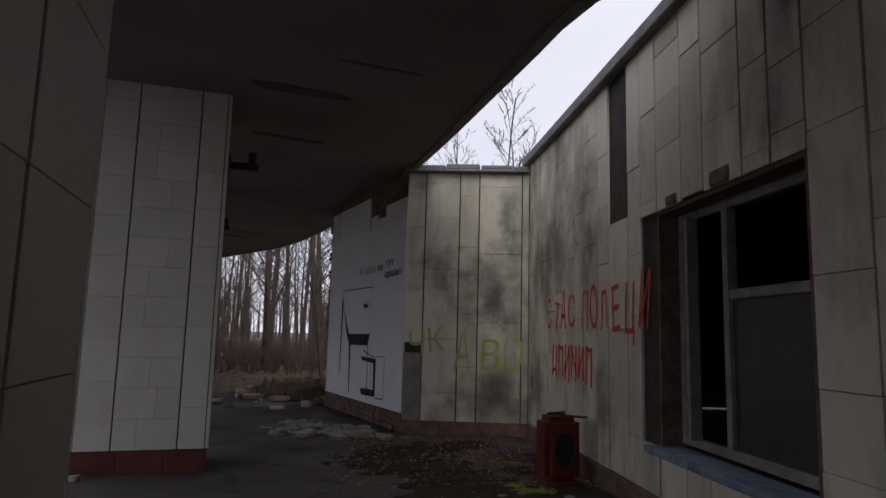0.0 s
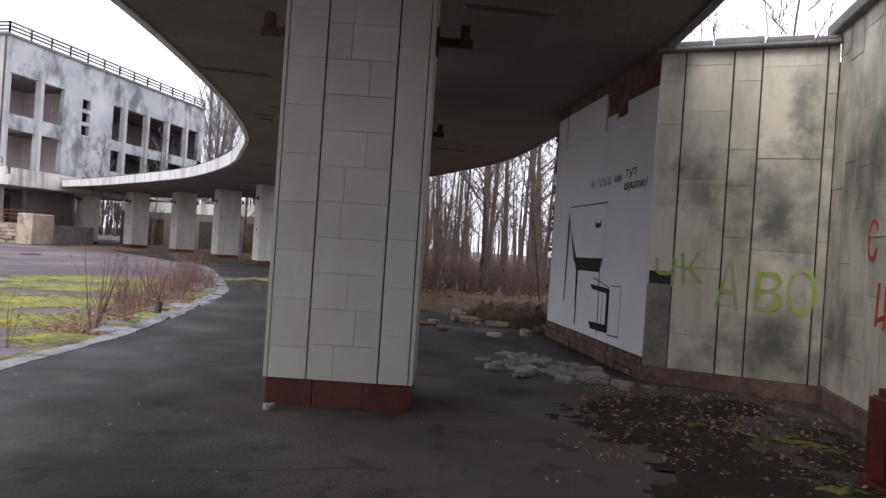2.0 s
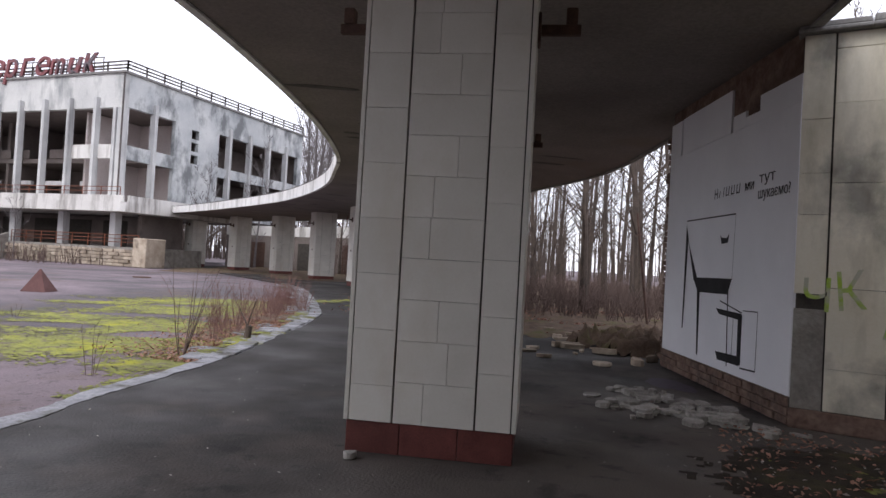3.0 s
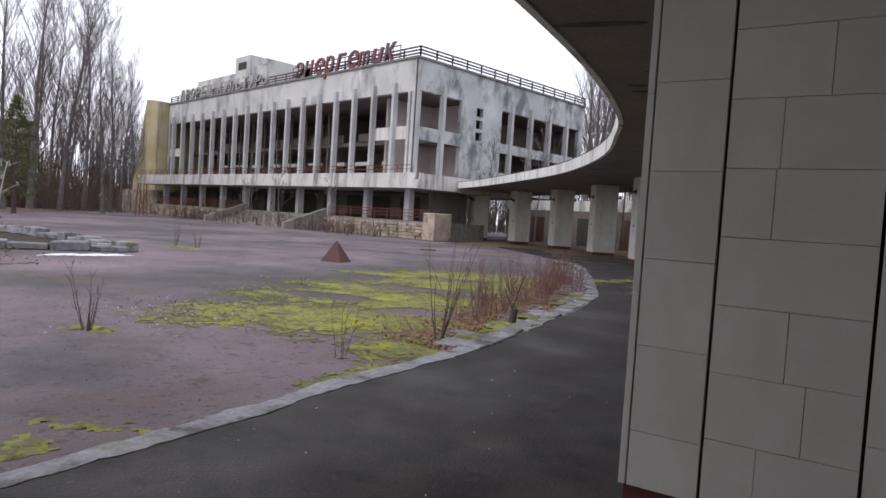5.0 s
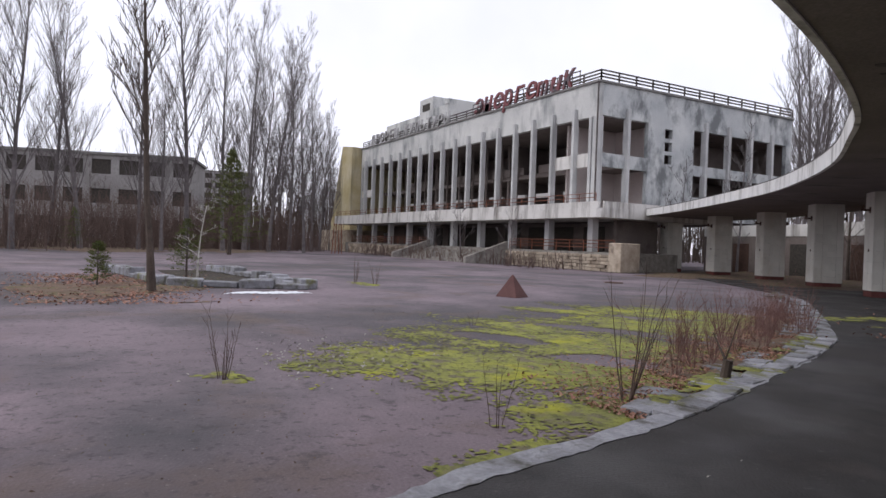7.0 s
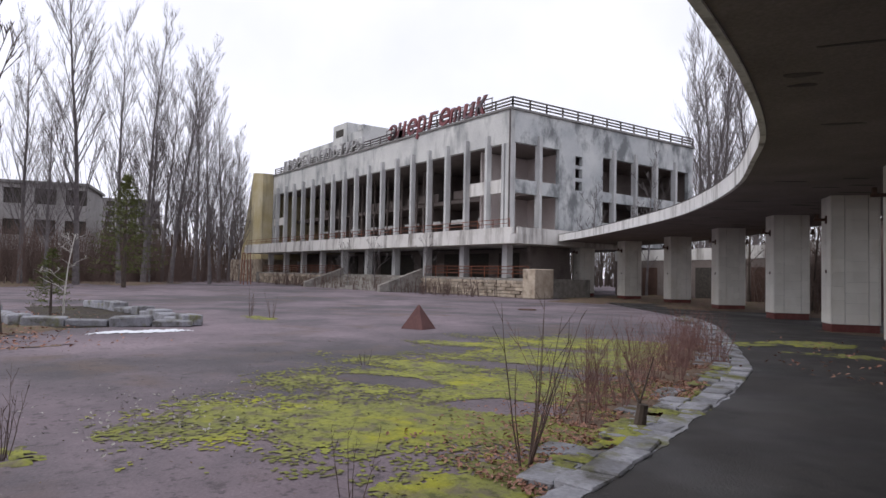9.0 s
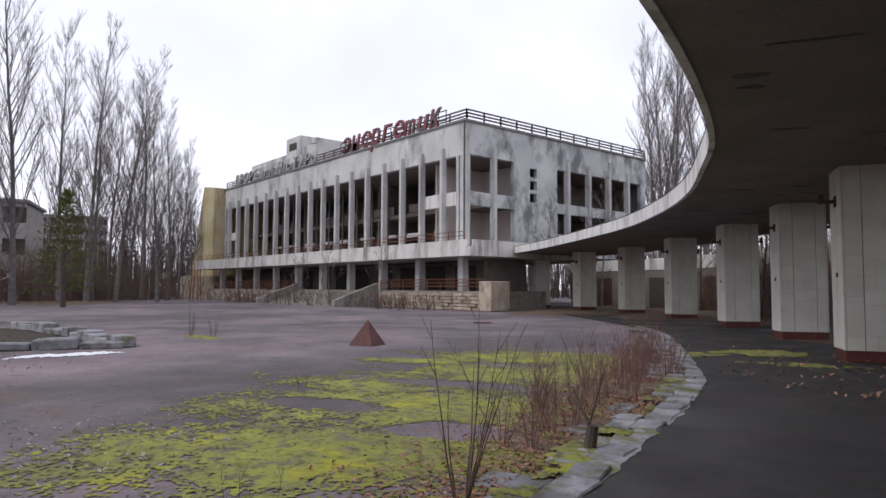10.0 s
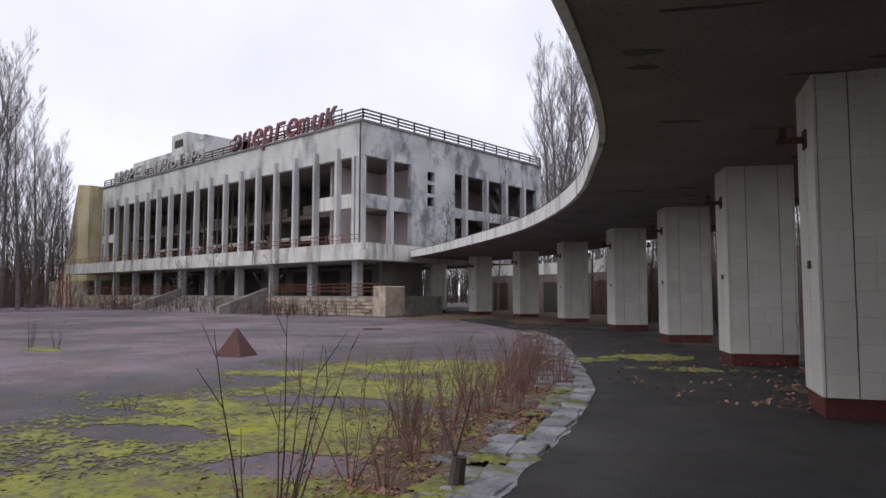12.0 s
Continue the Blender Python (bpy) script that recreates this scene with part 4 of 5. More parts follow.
def bare_tree(name, h, rad, seed, label, up=0.10, spread=0.45, n=34, bark=None, kids=(7, 5), low=0.14, blen=0.30):
    ob = empty(name, Matrix(), label, "tree", "bare trees")
    r = random.Random(seed)
    bm = bmesh.new()
    pts, p = [], Vector((0, 0, -0.1))
    d = Vector((0, 0, 1))
    for i in range(9):
        pts.append(p.copy())
        d = (d + Vector((r.uniform(-1, 1), r.uniform(-1, 1), 0)) * 0.045).normalized()
        p = p + d * h / 8
    tube(bm, pts, [max(rad * (1 - i / 8.3), 0.015) * (1.25 if i == 0 else 1) for i in range(9)])
    part("trunk", bm, bark or BARK, ob)
    bm = bmesh.new()
    for k in range(n):
        f = low + (1 - low) * (k + r.random()) / n
        i = min(int(f * 8), 7)
        o = pts[i].lerp(pts[i + 1], f * 8 - i)
        q = r.uniform(0, 2 * math.pi)
        nd = Vector((math.cos(q) * spread, math.sin(q) * spread, 1 - spread)).normalized()
        grow(bm, r, o, nd, h * blen * (1.15 - 0.75 * f) * r.uniform(0.6, 1.15), rad * (0.30 - 0.22 * f), 2, up, spread, kids)
    part("crown", bm, bark or BARK, ob, "bare upswept branches")
    return ob


def plant(src, spots, seed):
    r = random.Random(seed)
    for i, (x, y, s) in enumerate(spots):
        m = pose(x, y, -0.06, r.uniform(-2.5, 2.5), r.uniform(-2.5, 2.5), r.uniform(0, 360)) @ Matrix.Diagonal((s, s, s * r.uniform(0.94, 1.06), 1))
        src[i % len(src)]["n"] = src[i % len(src)].get("n", 0)
        o = src[i % len(src)]
        if not o["n"]:
            o.matrix_world = m
            o["n"] = 1
        else:
            c = copy_thing(o, m)
            c.matrix_basis = m


pops = [bare_tree("poplar_tree", 27, 0.25, 31 + k, "tall bare grey poplar tree with upswept branches", 0.16, 0.36, 44, kids=(7, 6), low=0.16, blen=0.27) for k in range(3)]
left = [(-66, 13.5, 1.0), (-70, 17.5, 0.88), (-73, 20.2, 0.94), (-74, 23.0, 0.92), (-80, 27, 0.86), (-84, 31, 0.80), (-88, 33.5, 0.72), (-77, 21.5, 0.8), (-66, 9.5, 0.75), (-63, 5.0, 0.8), (-69, 2.5, 0.8), (-60, 0.5, 0.85), (-57, -3, 0.95), (-58, -8, 1.1), (-72, 26.4, 0.7), (-82, 24, 0.85), (-90, 28, 0.8), (-62, 11, 0.6), (-50, -9, 0.9), (-93, 35, 0.62), (-97, 38, 0.6), (-91, 31, 0.66), (-100, 36, 0.7)]
right = [(-47, 78, 1.15), (-51, 82, 1.2), (-44, 74, 1.1), (-54, 86, 1.2), (-48, 90, 1.25), (-41, 76, 1.1)]
plant(pops, left + right, 3)
wood = [bare_tree("forest_tree", 13, 0.12, 60 + k, "slim bare dark forest tree", 0.05, 0.52, 20, BARKD, (4, 3), 0.15, 0.24) for k in range(3)]
rf = random.Random(17)
spots = []
while len(spots) < 125:
    x, y = rf.uniform(-32, 14), rf.uniform(20, 78)
    # the wood keeps clear of the canopy, and stands behind its back edge
    lim = 27 - 0.0 * x if x > -6 else 27 + (-6 - x) * 0.98
    if y > lim and not (x > -2 and y < 20):
        spots.append((x, y, rf.uniform(0.6, 1.25)))
spots += [(rf.uniform(-5, 1.5), rf.uniform(26, 46), rf.uniform(0.8, 1.3)) for _ in range(8)]
spots += [(-3.4, 24.6, 1.1), (-1.6, 25.5, 0.9), (-0.2, 22.4, 1.0), (-4.2, 30, 1.2), (0.6, 20.5, 0.8)]
plant(wood, spots, 5)
wood2 = [(rf.uniform(-112, -84), rf.uniform(-40, 34), rf.uniform(0.5, 0.95)) for _ in range(46)] + [(rf.uniform(-60, -40), rf.uniform(-22, -6), rf.uniform(0.5, 0.9)) for _ in range(8)]
plant(wood, wood2, 6)
plant([bare_tree("young_tree", 10.5, 0.10, 91, "slim young bare tree beside the basin", 0.10, 0.36, 26, BARKD, (5, 4), 0.3, 0.24)], [(-20.3, 6.6, 1.0)], 2)
plant([bare_tree("birch_sapling", 2.7, 0.04, 92, "pale leaning birch sapling", 0.03, 0.6, 8, BIRCH, (3, 2), 0.35, 0.4)], [(-24.3, 8.3, 1.0)], 2)
plant([bare_tree("roof_sapling", 2.6, 0.02, 93, "thin bare sapling rooted on the roof", 0.1, 0.4, 9, BARKD, (3, 2), 0.2, 0.4)], [(2.95, 12.5, 1.0), (2.2, 13.4, 0.7)], 2)
for o in list(scene.objects):
    if o.name.startswith("roof_sapling"):
        o.location.z = 3.89
plant([bare_tree("terrace_sapling", 6.0, 0.06, 94, "thin bare tree on the palace steps", 0.07, 0.45, 14, BARK, (4, 3), 0.2, 0.35)], [(-52, 34.5, 1.0), (-45.5, 35.4, 0.9), (-58, 35.0, 0.8), (-61, 35.8, 0.7), (-40.5, 48.6, 1.6), (-37.5, 52.5, 1.9)], 2)


def pine(h, seed, label):
    ob = empty("pine_tree", Matrix(), label, "tree")
    r = random.Random(seed)
    bm = bmesh.new()
    rod(bm, (0, 0, -0.1), (0, 0, h), h * 0.022, 0.01, 7)
    part("trunk", bm, BARKD, ob)
    bm = bmesh.new()
    for i in range(int(90 + h * 26)):
        f = r.random() ** 0.8
        z = h * (0.08 + 0.92 * f)
        reach = h * 0.42 * (1 - f) ** 0.8 * r.uniform(0.5, 1.1) + 0.08
        q = r.uniform(0, 2 * math.pi)
        tip = Vector((math.cos(q) * reach, math.sin(q) * reach, z + reach * r.uniform(-0.05, 0.3)))
        base = Vector((0, 0, z))
        for k in range(12):
            c = base.lerp(tip, 0.3 + 0.7 * (k + r.random()) / 12)
            n = Vector((r.uniform(-1, 1), r.uniform(-1, 1), r.uniform(-0.3, 1))).normalized()
            s = n.orthogonal().normalized() * 0.018 * max(h / 5, 0.6)
            e = c + n * r.uniform(0.12, 0.3) * max(h / 6, 0.5)
            bm.faces.new((bm.verts.new(c - s), bm.verts.new(c + s), bm.verts.new(e)))
    part("crown", bm, NEEDLE, ob, "olive-green needles")
    return ob


pine(8.6, 3, "bushy olive-green pine tree at the plaza edge").matrix_world = pose(-58, 15.8, -0.06)
pine(2.0, 4, "small young pine beside the basin").matrix_world = pose(-24.6, 8.0, -0.06)
pine(1.2, 5, "small young pine beside the basin").matrix_world = pose(-22.3, 5.4, -0.06)
pine(3.4, 6, "young pine at the plaza edge").matrix_world = pose(-62, 4.5, -0.06)


# ---- shrubs, leaves and moss ----
def shrub(x, y, h, n, seed, label, lean=0.35, rad=0.009, z=-0.06, kids=2, wood=None):
    ob = empty("shrub", pose(x, y, z), label, "shrub", "bare shrubs")
    r = random.Random(seed)
    bm = bmesh.new()
    for i in range(n):
        q, a = r.uniform(0, 2 * math.pi), r.uniform(0.05, lean)
        d = Vector((math.cos(q) * a, math.sin(q) * a, 1)).normalized()
        p = Vector((math.cos(q) * 0.05, math.sin(q) * 0.05, 0))
        ln = h * r.uniform(0.5, 1.05)
        for k in range(4):
            d = (d + Vector((r.uniform(-1, 1), r.uniform(-1, 1), 0.3)) * 0.07).normalized()
            e = p + d * ln / 4
            rod(bm, p, e, rad * (1 - k * 0.2), rad * (0.8 - k * 0.2), 4)
            if k:
                for j in range(kids):
                    q2 = r.uniform(0, 2 * math.pi)
                    t = p.lerp(e, r.random())
                    rod(bm, t, t + (d + Vector((math.cos(q2), math.sin(q2), 0.2)) * 0.6).normalized() * ln * r.uniform(0.08, 0.22), rad * 0.4, rad * 0.2, 3)
            p = e
    part("crown", bm, wood or TWIG, ob)
    return ob


shrub(-6.75, 9.7, 1.4, 9, 1, "bare upright brown shrub in moss by the kerb", 0.40, 0.0075, kids=1)
shrub(-9.1, 6.3, 0.85, 9, 2, "small bare shrub on a moss tuft", 0.35, 0.006)
shrub(-24.0, 13.6, 0.9, 7, 3, "small bare shrub on the plaza", 0.3, 0.008)
shrub(-22.9, 13.9, 0.8, 6, 4, "small bare shrub on the plaza", 0.3, 0.008)
shrub(-6.5, 8.0, 0.6, 4, 5, "small bare seedling by the kerb", 0.25, 0.004)
shrub(-12.4, 11.4, 0.3, 5, 6, "small bare seedling in moss", 0.4, 0.004)
shrub(-5.05, 4.3, 1.6, 4, 7, "bent bare twigs by the kerb", 0.8, 0.007)
rs = random.Random(12)
for i in range(52):
    t = rs.random()
    y = 11.2 + 9.5 * t
    kx = -6.9 - (y - 11.6) * 0.38 - max(0, y - 17) * 0.25
    shrub(kx - rs.uniform(0.45, 1.5), y, rs.uniform(0.4, 1.15), rs.randrange(5, 12), 100 + i, "dense reddish-brown bare shrub along the kerb", 0.55, 0.0048, kids=4, wood=REDTWIG)
for i in range(34):
    shrub(-64 + rs.uniform(-14, 26), 34.4 + rs.uniform(-1.2, 2.0), rs.uniform(0.7, 2.2), 9, 200 + i, "bare brown shrub before the palace steps", 0.5, 0.014, kids=3)
for i in range(34):
    shrub(rs.uniform(-7, 2), rs.uniform(19.5, 30), rs.uniform(0.5, 1.6), 12, 300 + i, "bare brown undergrowth at the wood's edge", 0.5, 0.010, kids=3)
bm = bmesh.new()
for i in range(9000):
    zone = i % 4
    if zone == 0:
        x, y = rs.uniform(-110, -60), rs.uniform(-45, 33)
        if x > -76 + max(0, 10 - y) * 0.3:
            x -= 18
    elif zone == 1:
        x, y = rs.uniform(-30, 10), rs.uniform(24, 70)
        if x < -4 and y < 27 + (-4 - x) * 1.05:
            y += 30
    elif zone == 2:
        x, y = rs.uniform(-66, -30), rs.uniform(-24, 2)
        if y > -7 + (-30 - x) * 0.22:
            y -= 9
    else:
        x, y = rs.uniform(-6, 6), rs.uniform(21, 40)
    h = rs.uniform(0.8, 3.2) * (rs.uniform(0.4, 1.9) if zone == 0 else 0.5 if zone == 1 else 0.5)
    p = Vector((x, y, -0.06))
    e = p + Vector((rs.uniform(-0.5, 0.5), rs.uniform(-0.5, 0.5), 1)) * h * 0.6
    rod(bm, p, e, 0.016, 0.010, 3)
    for k in range(4):
        s = p.lerp(e, rs.uniform(0.4, 1))
        rod(bm, s, s + Vector((rs.uniform(-0.6, 0.6), rs.uniform(-0.6, 0.6), rs.uniform(0.3, 1))) * h * 0.45, 0.008, 0.003, 3)
tagged(part("undergrowth", bm, TWIG), "tangled bare brown undergrowth", "undergrowth", kind="stuff")
bm = bmesh.new()
for i in range(3600):
    f = rs.random()
    q = radians(60 + 150 * f)
    if f < 0.27 and i % 3:
        continue
    rr0 = rs.uniform(105, 150)
    x, y = rr0 * math.cos(q), 10 + rr0 * math.sin(q) * 0.95
    h = rs.uniform(5, 13)
    p = Vector((x, y, -0.06))
    e = p + Vector((rs.uniform(-0.08, 0.08), rs.uniform(-0.08, 0.08), 1)) * h
    rod(bm, p, e, 0.13, 0.04, 3)
    for k in range(7):
        s = p.lerp(e, rs.uniform(0.12, 1))
        rod(bm, s, s + Vector((rs.uniform(-0.6, 0.6), rs.uniform(-0.6, 0.6), rs.uniform(0.3, 0.9))) * h * 0.3, 0.05, 0.02, 3)
tagged(part("far_woods", bm, BARKD), "far belt of bare brown woods", "woods", kind="stuff")
bm = bmesh.new()
for i in range(2600):
    f = 0.74 * rs.random()
    x, y = -40 + 38 * f + rs.uniform(-3, 3), 56 - 30 * f + rs.uniform(0, 9)
    if x < -19:
        y += 5
    h = rs.uniform(1.2, 4.2)
    p = Vector((x, y, -0.06))
    e = p + Vector((rs.uniform(-0.3, 0.3), rs.uniform(-0.3, 0.3), 1)) * h
    rod(bm, p, e, 0.03, 0.012, 3)
    for k in range(6):
        s = p.lerp(e, rs.uniform(0.2, 1))
        rod(bm, s, s + Vector((rs.uniform(-0.7, 0.7), rs.uniform(-0.7, 0.7), rs.uniform(0.2, 0.9))) * h * 0.35, 0.014, 0.005, 3)
tagged(part("thicket", bm, TWIG), "dense bare thicket behind the columns", "thicket", kind="stuff")
bm = bmesh.new()
for i in range(2500):
    if i < 2200:
        f = rs.random()
        x, y, h = -61 - 31 * f + rs.gauss(0, 3.0), -4 + 36 * f + rs.gauss(0, 3.0), rs.uniform(1.0, 5.5)
    else:
        x, y, h = rs.uniform(-76, -38), rs.uniform(33.6, 36.7), rs.uniform(0.4, 1.3)
    p = Vector((x, y, -0.06))
    e = p + Vector((rs.uniform(-0.25, 0.25), rs.uniform(-0.25, 0.25), 1)) * h
    rod(bm, p, e, 0.028, 0.012, 3)
    for k in range(7):
        s = p.lerp(e, rs.uniform(0.15, 1))
        rod(bm, s, s + Vector((rs.uniform(-0.7, 0.7), rs.uniform(-0.7, 0.7), rs.uniform(0.1, 0.9))) * h * 0.32, 0.014, 0.005, 3)
tagged(part("brushwood", bm, TWIG), "bare brown brushwood under the poplars and steps", "brushwood", kind="stuff")
# stump in the kerb bed
st = empty("tree_stump", pose(-7.05, 11.55, -0.06), "small dark sawn tree stump with a side shoot", "stump")
bm = bmesh.new()
rod(bm, (0, 0, 0), (0.03, 0.02, 0.27), 0.065, 0.055, 9)
part("bole", bm, BARKD, st)
bm = bmesh.new()
rod(bm, (0.0, 0.0, 0.28), (-0.25, 0.1, 0.55), 0.014, 0.006, 6)
rod(bm, (0.0, 0.0, 0.25), (0.1, 0.1, 0.75), 0.011, 0.004, 6)
part("shoot", bm, BARKD, st)


def patchy(name, cx, cy, rx, ry, cell, cut, freq, z, lift, material, label, turn=0.0, seed=0.0):
    """A ragged low carpet: grid cells kept where a noise field, fading outwards, is high enough."""
    b = bmesh.new()
    grid = {}
    nx, ny = int(2 * rx / cell), int(2 * ry / cell)
    ca, sa = math.cos(radians(turn)), math.sin(radians(turn))

    def field(i, j):
        u, v = -rx + i * cell, -ry + j * cell
        x, y = cx + u * ca - v * sa, cy + u * sa + v * ca
        e = (u / rx) ** 2 + (v / ry) ** 2
        f = noise.fractal(Vector((x * freq, y * freq * 1.0, seed)), 0.9, 2.1, 5) * 0.6 + noise.fractal(Vector((x * freq * 4.5, y * freq * 4.5, seed + 9)), 0.8, 2.2, 4) * 0.34 + 0.5 - 0.75 * e * e
        return x, y, f

    def vert(i, j):
        if (i, j) not in grid:
            x, y, f = field(i, j)
            h = max(0.0, min((f - cut) * 3, 1.0))
            jx = noise.noise(Vector((x * 9, y * 9, 3.3))) * cell * 0.4
            grid[i, j] = b.verts.new((x + jx, y + jx, z + lift * h * (0.5 + 0.9 * abs(noise.noise(Vector((x * 7, y * 7, 1.7)))))))
        return grid[i, j]
    for i in range(nx):
        for j in range(ny):
            if field(i + 0.5, j + 0.5)[2] > cut:
                b.faces.new((vert(i, j), vert(i + 1, j), vert(i + 1, j + 1), vert(i, j + 1)))
    for f in b.faces:
        f.smooth = True
    return tagged(part(name, b, material), label, name.replace("_", " "), kind="stuff")


MOSS_BLOBS = [(-8.6, 9.7, 2.3, 1.3, 55), (-6.55, 9.2, 1.0, 0.5, 107), (-5.85, 7.7, 0.9, 0.2, 104), (-9.6, 12.0, 2.6, 1.6, 40), (-8.4, 12.6, 1.3, 0.9, 110),
              (-12.0, 12.2, 1.6, 0.55, 20), (-11.2, 15.2, 2.2, 1.4, 50), (-13.2, 17.6, 2.2, 1.3, 40), (-10.8, 16.8, 1.5, 1.0, 115), (-14.2, 15.0, 1.1, 0.5, 30), (-7.4, 10.9, 1.1, 0.5, 109), (-9.9, 8.5, 0.8, 0.35, 30)]
MOSS_GAPS = [(-8.6, 11.2, 0.95, 0.5, 40), (-11.2, 13.5, 1.9, 0.42, 30), (-10.9, 10.9, 1.2, 0.5, 25), (-12.4, 16.1, 1.2, 0.3, 35), (-9.5, 13.9, 0.8, 0.3, 35)]


def moss_carpet(cell, seed):
    """Moss grown together from several patches, thinning into specks at its rim."""
    r = random.Random(seed)
    b, verts = bmesh.new(), {}

    def reach(x, y, spots, grow_by):
        best = -9.0
        for cx, cy, rx, ry, turn in spots:
            ca, sa = math.cos(radians(turn)), math.sin(radians(turn))
            u, v = ((x - cx) * ca + (y - cy) * sa) / (rx * grow_by), (-(x - cx) * sa + (y - cy) * ca) / (ry * grow_by)
            best = max(best, 1 - math.sqrt(u * u + v * v))
        return best

    def vert(i, j):
        if (i, j) not in verts:
            x, y = i * cell, j * cell
            k = noise.noise(Vector((x * 9, y * 9, 3.3))) * cell * 0.45
            verts[i, j] = b.verts.new((x + k, y - k, -0.057 + 0.012 * abs(noise.noise(Vector((x * 6, y * 6, 1.7)))) + r.uniform(0, 0.005)))
        return verts[i, j]

    for i in range(int(-16.5 / cell), int(-5.0 / cell)):
        for j in range(int(7.0 / cell), int(20.2 / cell)):
            x, y = (i + 0.5) * cell, (j + 0.5) * cell
            f = reach(x, y, MOSS_BLOBS, 1.25)
            if f < -0.5:
                continue
            f += 0.42 * noise.fractal(Vector((x * 0.9, y * 0.9, seed)), 0.8, 2.1, 4) + 0.30 * noise.fractal(Vector((x * 4.2, y * 4.2, seed + 5)), 0.7, 2.2, 3)
            g = reach(x, y, MOSS_GAPS, 0.9) + 0.25 * noise.noise(Vector((x * 2.5, y * 2.5, 8)))
            f = min(f, 0.30 - 1.5 * g) if g > 0 else f
            if f > -0.12 + r.uniform(0, 0.62):
                b.faces.new((vert(i, j), vert(i + 1, j), vert(i + 1, j + 1), vert(i, j + 1)))
    for f in b.faces:
        f.smooth = True
    tagged(part("moss", b, MOSS), "bright yellow-green moss spread over the plaza", "moss", kind="stuff")


moss_carpet(0.036, 3)
patchy("moss", -5.6, 4.7, 1.1, 0.5, 0.035, 0.50, 1.2, -0.058, 0.032, MOSS, "yellow-green moss along the kerb", 80, 5.0)
patchy("moss", -9.1, 6.3, 0.5, 0.35, 0.05, 0.25, 1.5, -0.058, 0.04, MOSS, "moss tuft on the plaza", 0, 6.0)
patchy("moss", -23.5, 13.7, 1.3, 0.5, 0.07, 0.30, 1.2, -0.058, 0.04, MOSS, "moss tuft on the plaza", 0, 8.0)
patchy("moss", -10.2, 22.0, 2.4, 0.9, 0.07, 0.34, 0.7, 0.003, 0.04, MOSS, "moss patch on the walkway", 60, 9.0)
patchy("moss", -8.6, 20.3, 1.6, 0.5, 0.07, 0.42, 0.9, 0.003, 0.03, MOSS, "moss patch on the walkway", 20, 3.0)
patchy("moss", 2.0, 6.25, 0.42, 0.33, 0.035, 0.18, 1.5, 0.004, 0.10, MOSS, "thick moss cushion by the wall", 0, 2.5)
patchy("soil", 1.75, 6.0, 1.2, 1.5, 0.06, 0.20, 0.9, 0.004, 0.03, WETSOIL, "dark wet leaf mould beside the bin", 0, 4.5)
patchy("soil", 1.35, 7.9, 1.7, 1.5, 0.06, 0.16, 0.9, 0.003, 0.03, WETSOIL, "dark wet leaf mould and grit in the corner", 0, 1.5)
patchy("soil", -1.6, 20.5, 5.5, 4.2, 0.15, 0.15, 0.4, 0.003, 0.12, SOIL, "leaf litter at the wood's edge", 20, 3.5)
patchy("soil", -8.9, 14.4, 5.4, 0.95, 0.09, 0.22, 0.6, -0.057, 0.06, SOIL, "brown leaf bed along the kerb", 114, 5.5)
patchy("soil", -22, 5.6, 6.5, 2.6, 0.15, 0.22, 0.4, -0.057, 0.06, SOIL, "brown leaf litter beside the basin", 8, 6.5)
patchy("soil", -90, -4, 40, 30, 1.0, 0.10, 0.06, -0.055, 0.15, SOIL, "wide leaf litter under the poplars", 0, 7.5)
patchy("soil", -8, 58, 36, 36, 0.9, 0.02, 0.06, -0.05, 0.15, SOIL, "forest floor of leaf litter", 0, 8.5)
patchy("moss", -7.0, 11.6, 2.6, 0.45, 0.045, 0.50, 1.3, -0.004, 0.03, MOSS, "moss over the broken kerb", 109, 11.0)
patchy("moss", -8.5, 15.4, 2.4, 0.45, 0.045, 0.52, 1.3, -0.004, 0.03, MOSS, "moss over the broken kerb", 114, 12.0)
patchy("leaf_heap", -0.9, 15.6, 1.7, 1.5, 0.08, 0.12, 0.7, 0.0, 0.42, SOIL, "heap of leaves and earth beside the mural wall", 10, 26.0)
patchy("moss", 1.1, 7.7, 1.3, 0.9, 0.04, 0.58, 1.6, 0.01, 0.03, MOSS, "thin moss over the leaf mould", 0, 31.0)
patchy("paint_stain", -0.25, 11.6, 0.55, 0.3, 0.03, 0.2, 1.4, 0.003, 0.001, PURPLE, "dark purple paint spilt on the walkway", -60, 2.0)
patchy("snow", -19.69, 9.25, 1.53, 0.42, 0.05, 0.22, 1.1, -0.05, 0.04, SNOW, "thin strip of old snow beside the basin", 92, 1.5)


def litter(label, n, seed, where, material, size, z, name="dead_leaves"):
    r = random.Random(seed)
    b = bmesh.new()
    for _ in range(n):
        x, y = where(r)
        s = r.uniform(0.5, 1) * size
        m = pose(x, y, z + r.uniform(0.005, 0.03), r.uniform(-35, 35), r.uniform(-35, 35), r.uniform(0, 360))
        v = [b.verts.new(m @ Vector(c)) for c in ((-s, 0, 0), (0, -s * 0.55, s * 0.25), (s, 0, 0), (0, s * 0.55, s * 0.25))]
        b.faces.new(v)
    return tagged(part(name, b, material), label, "leaves", kind="stuff")


def along_kerb(r):
    y = r.uniform(9.2, 21)
    return -6.3 - (y - 10) * 0.42 - max(0, y - 17) * 0.2 - abs(r.gauss(0.3, 0.75)), y


litter("russet dead leaves along the kerb", 10000, 1, along_kerb, LEAF, 0.032, -0.05)
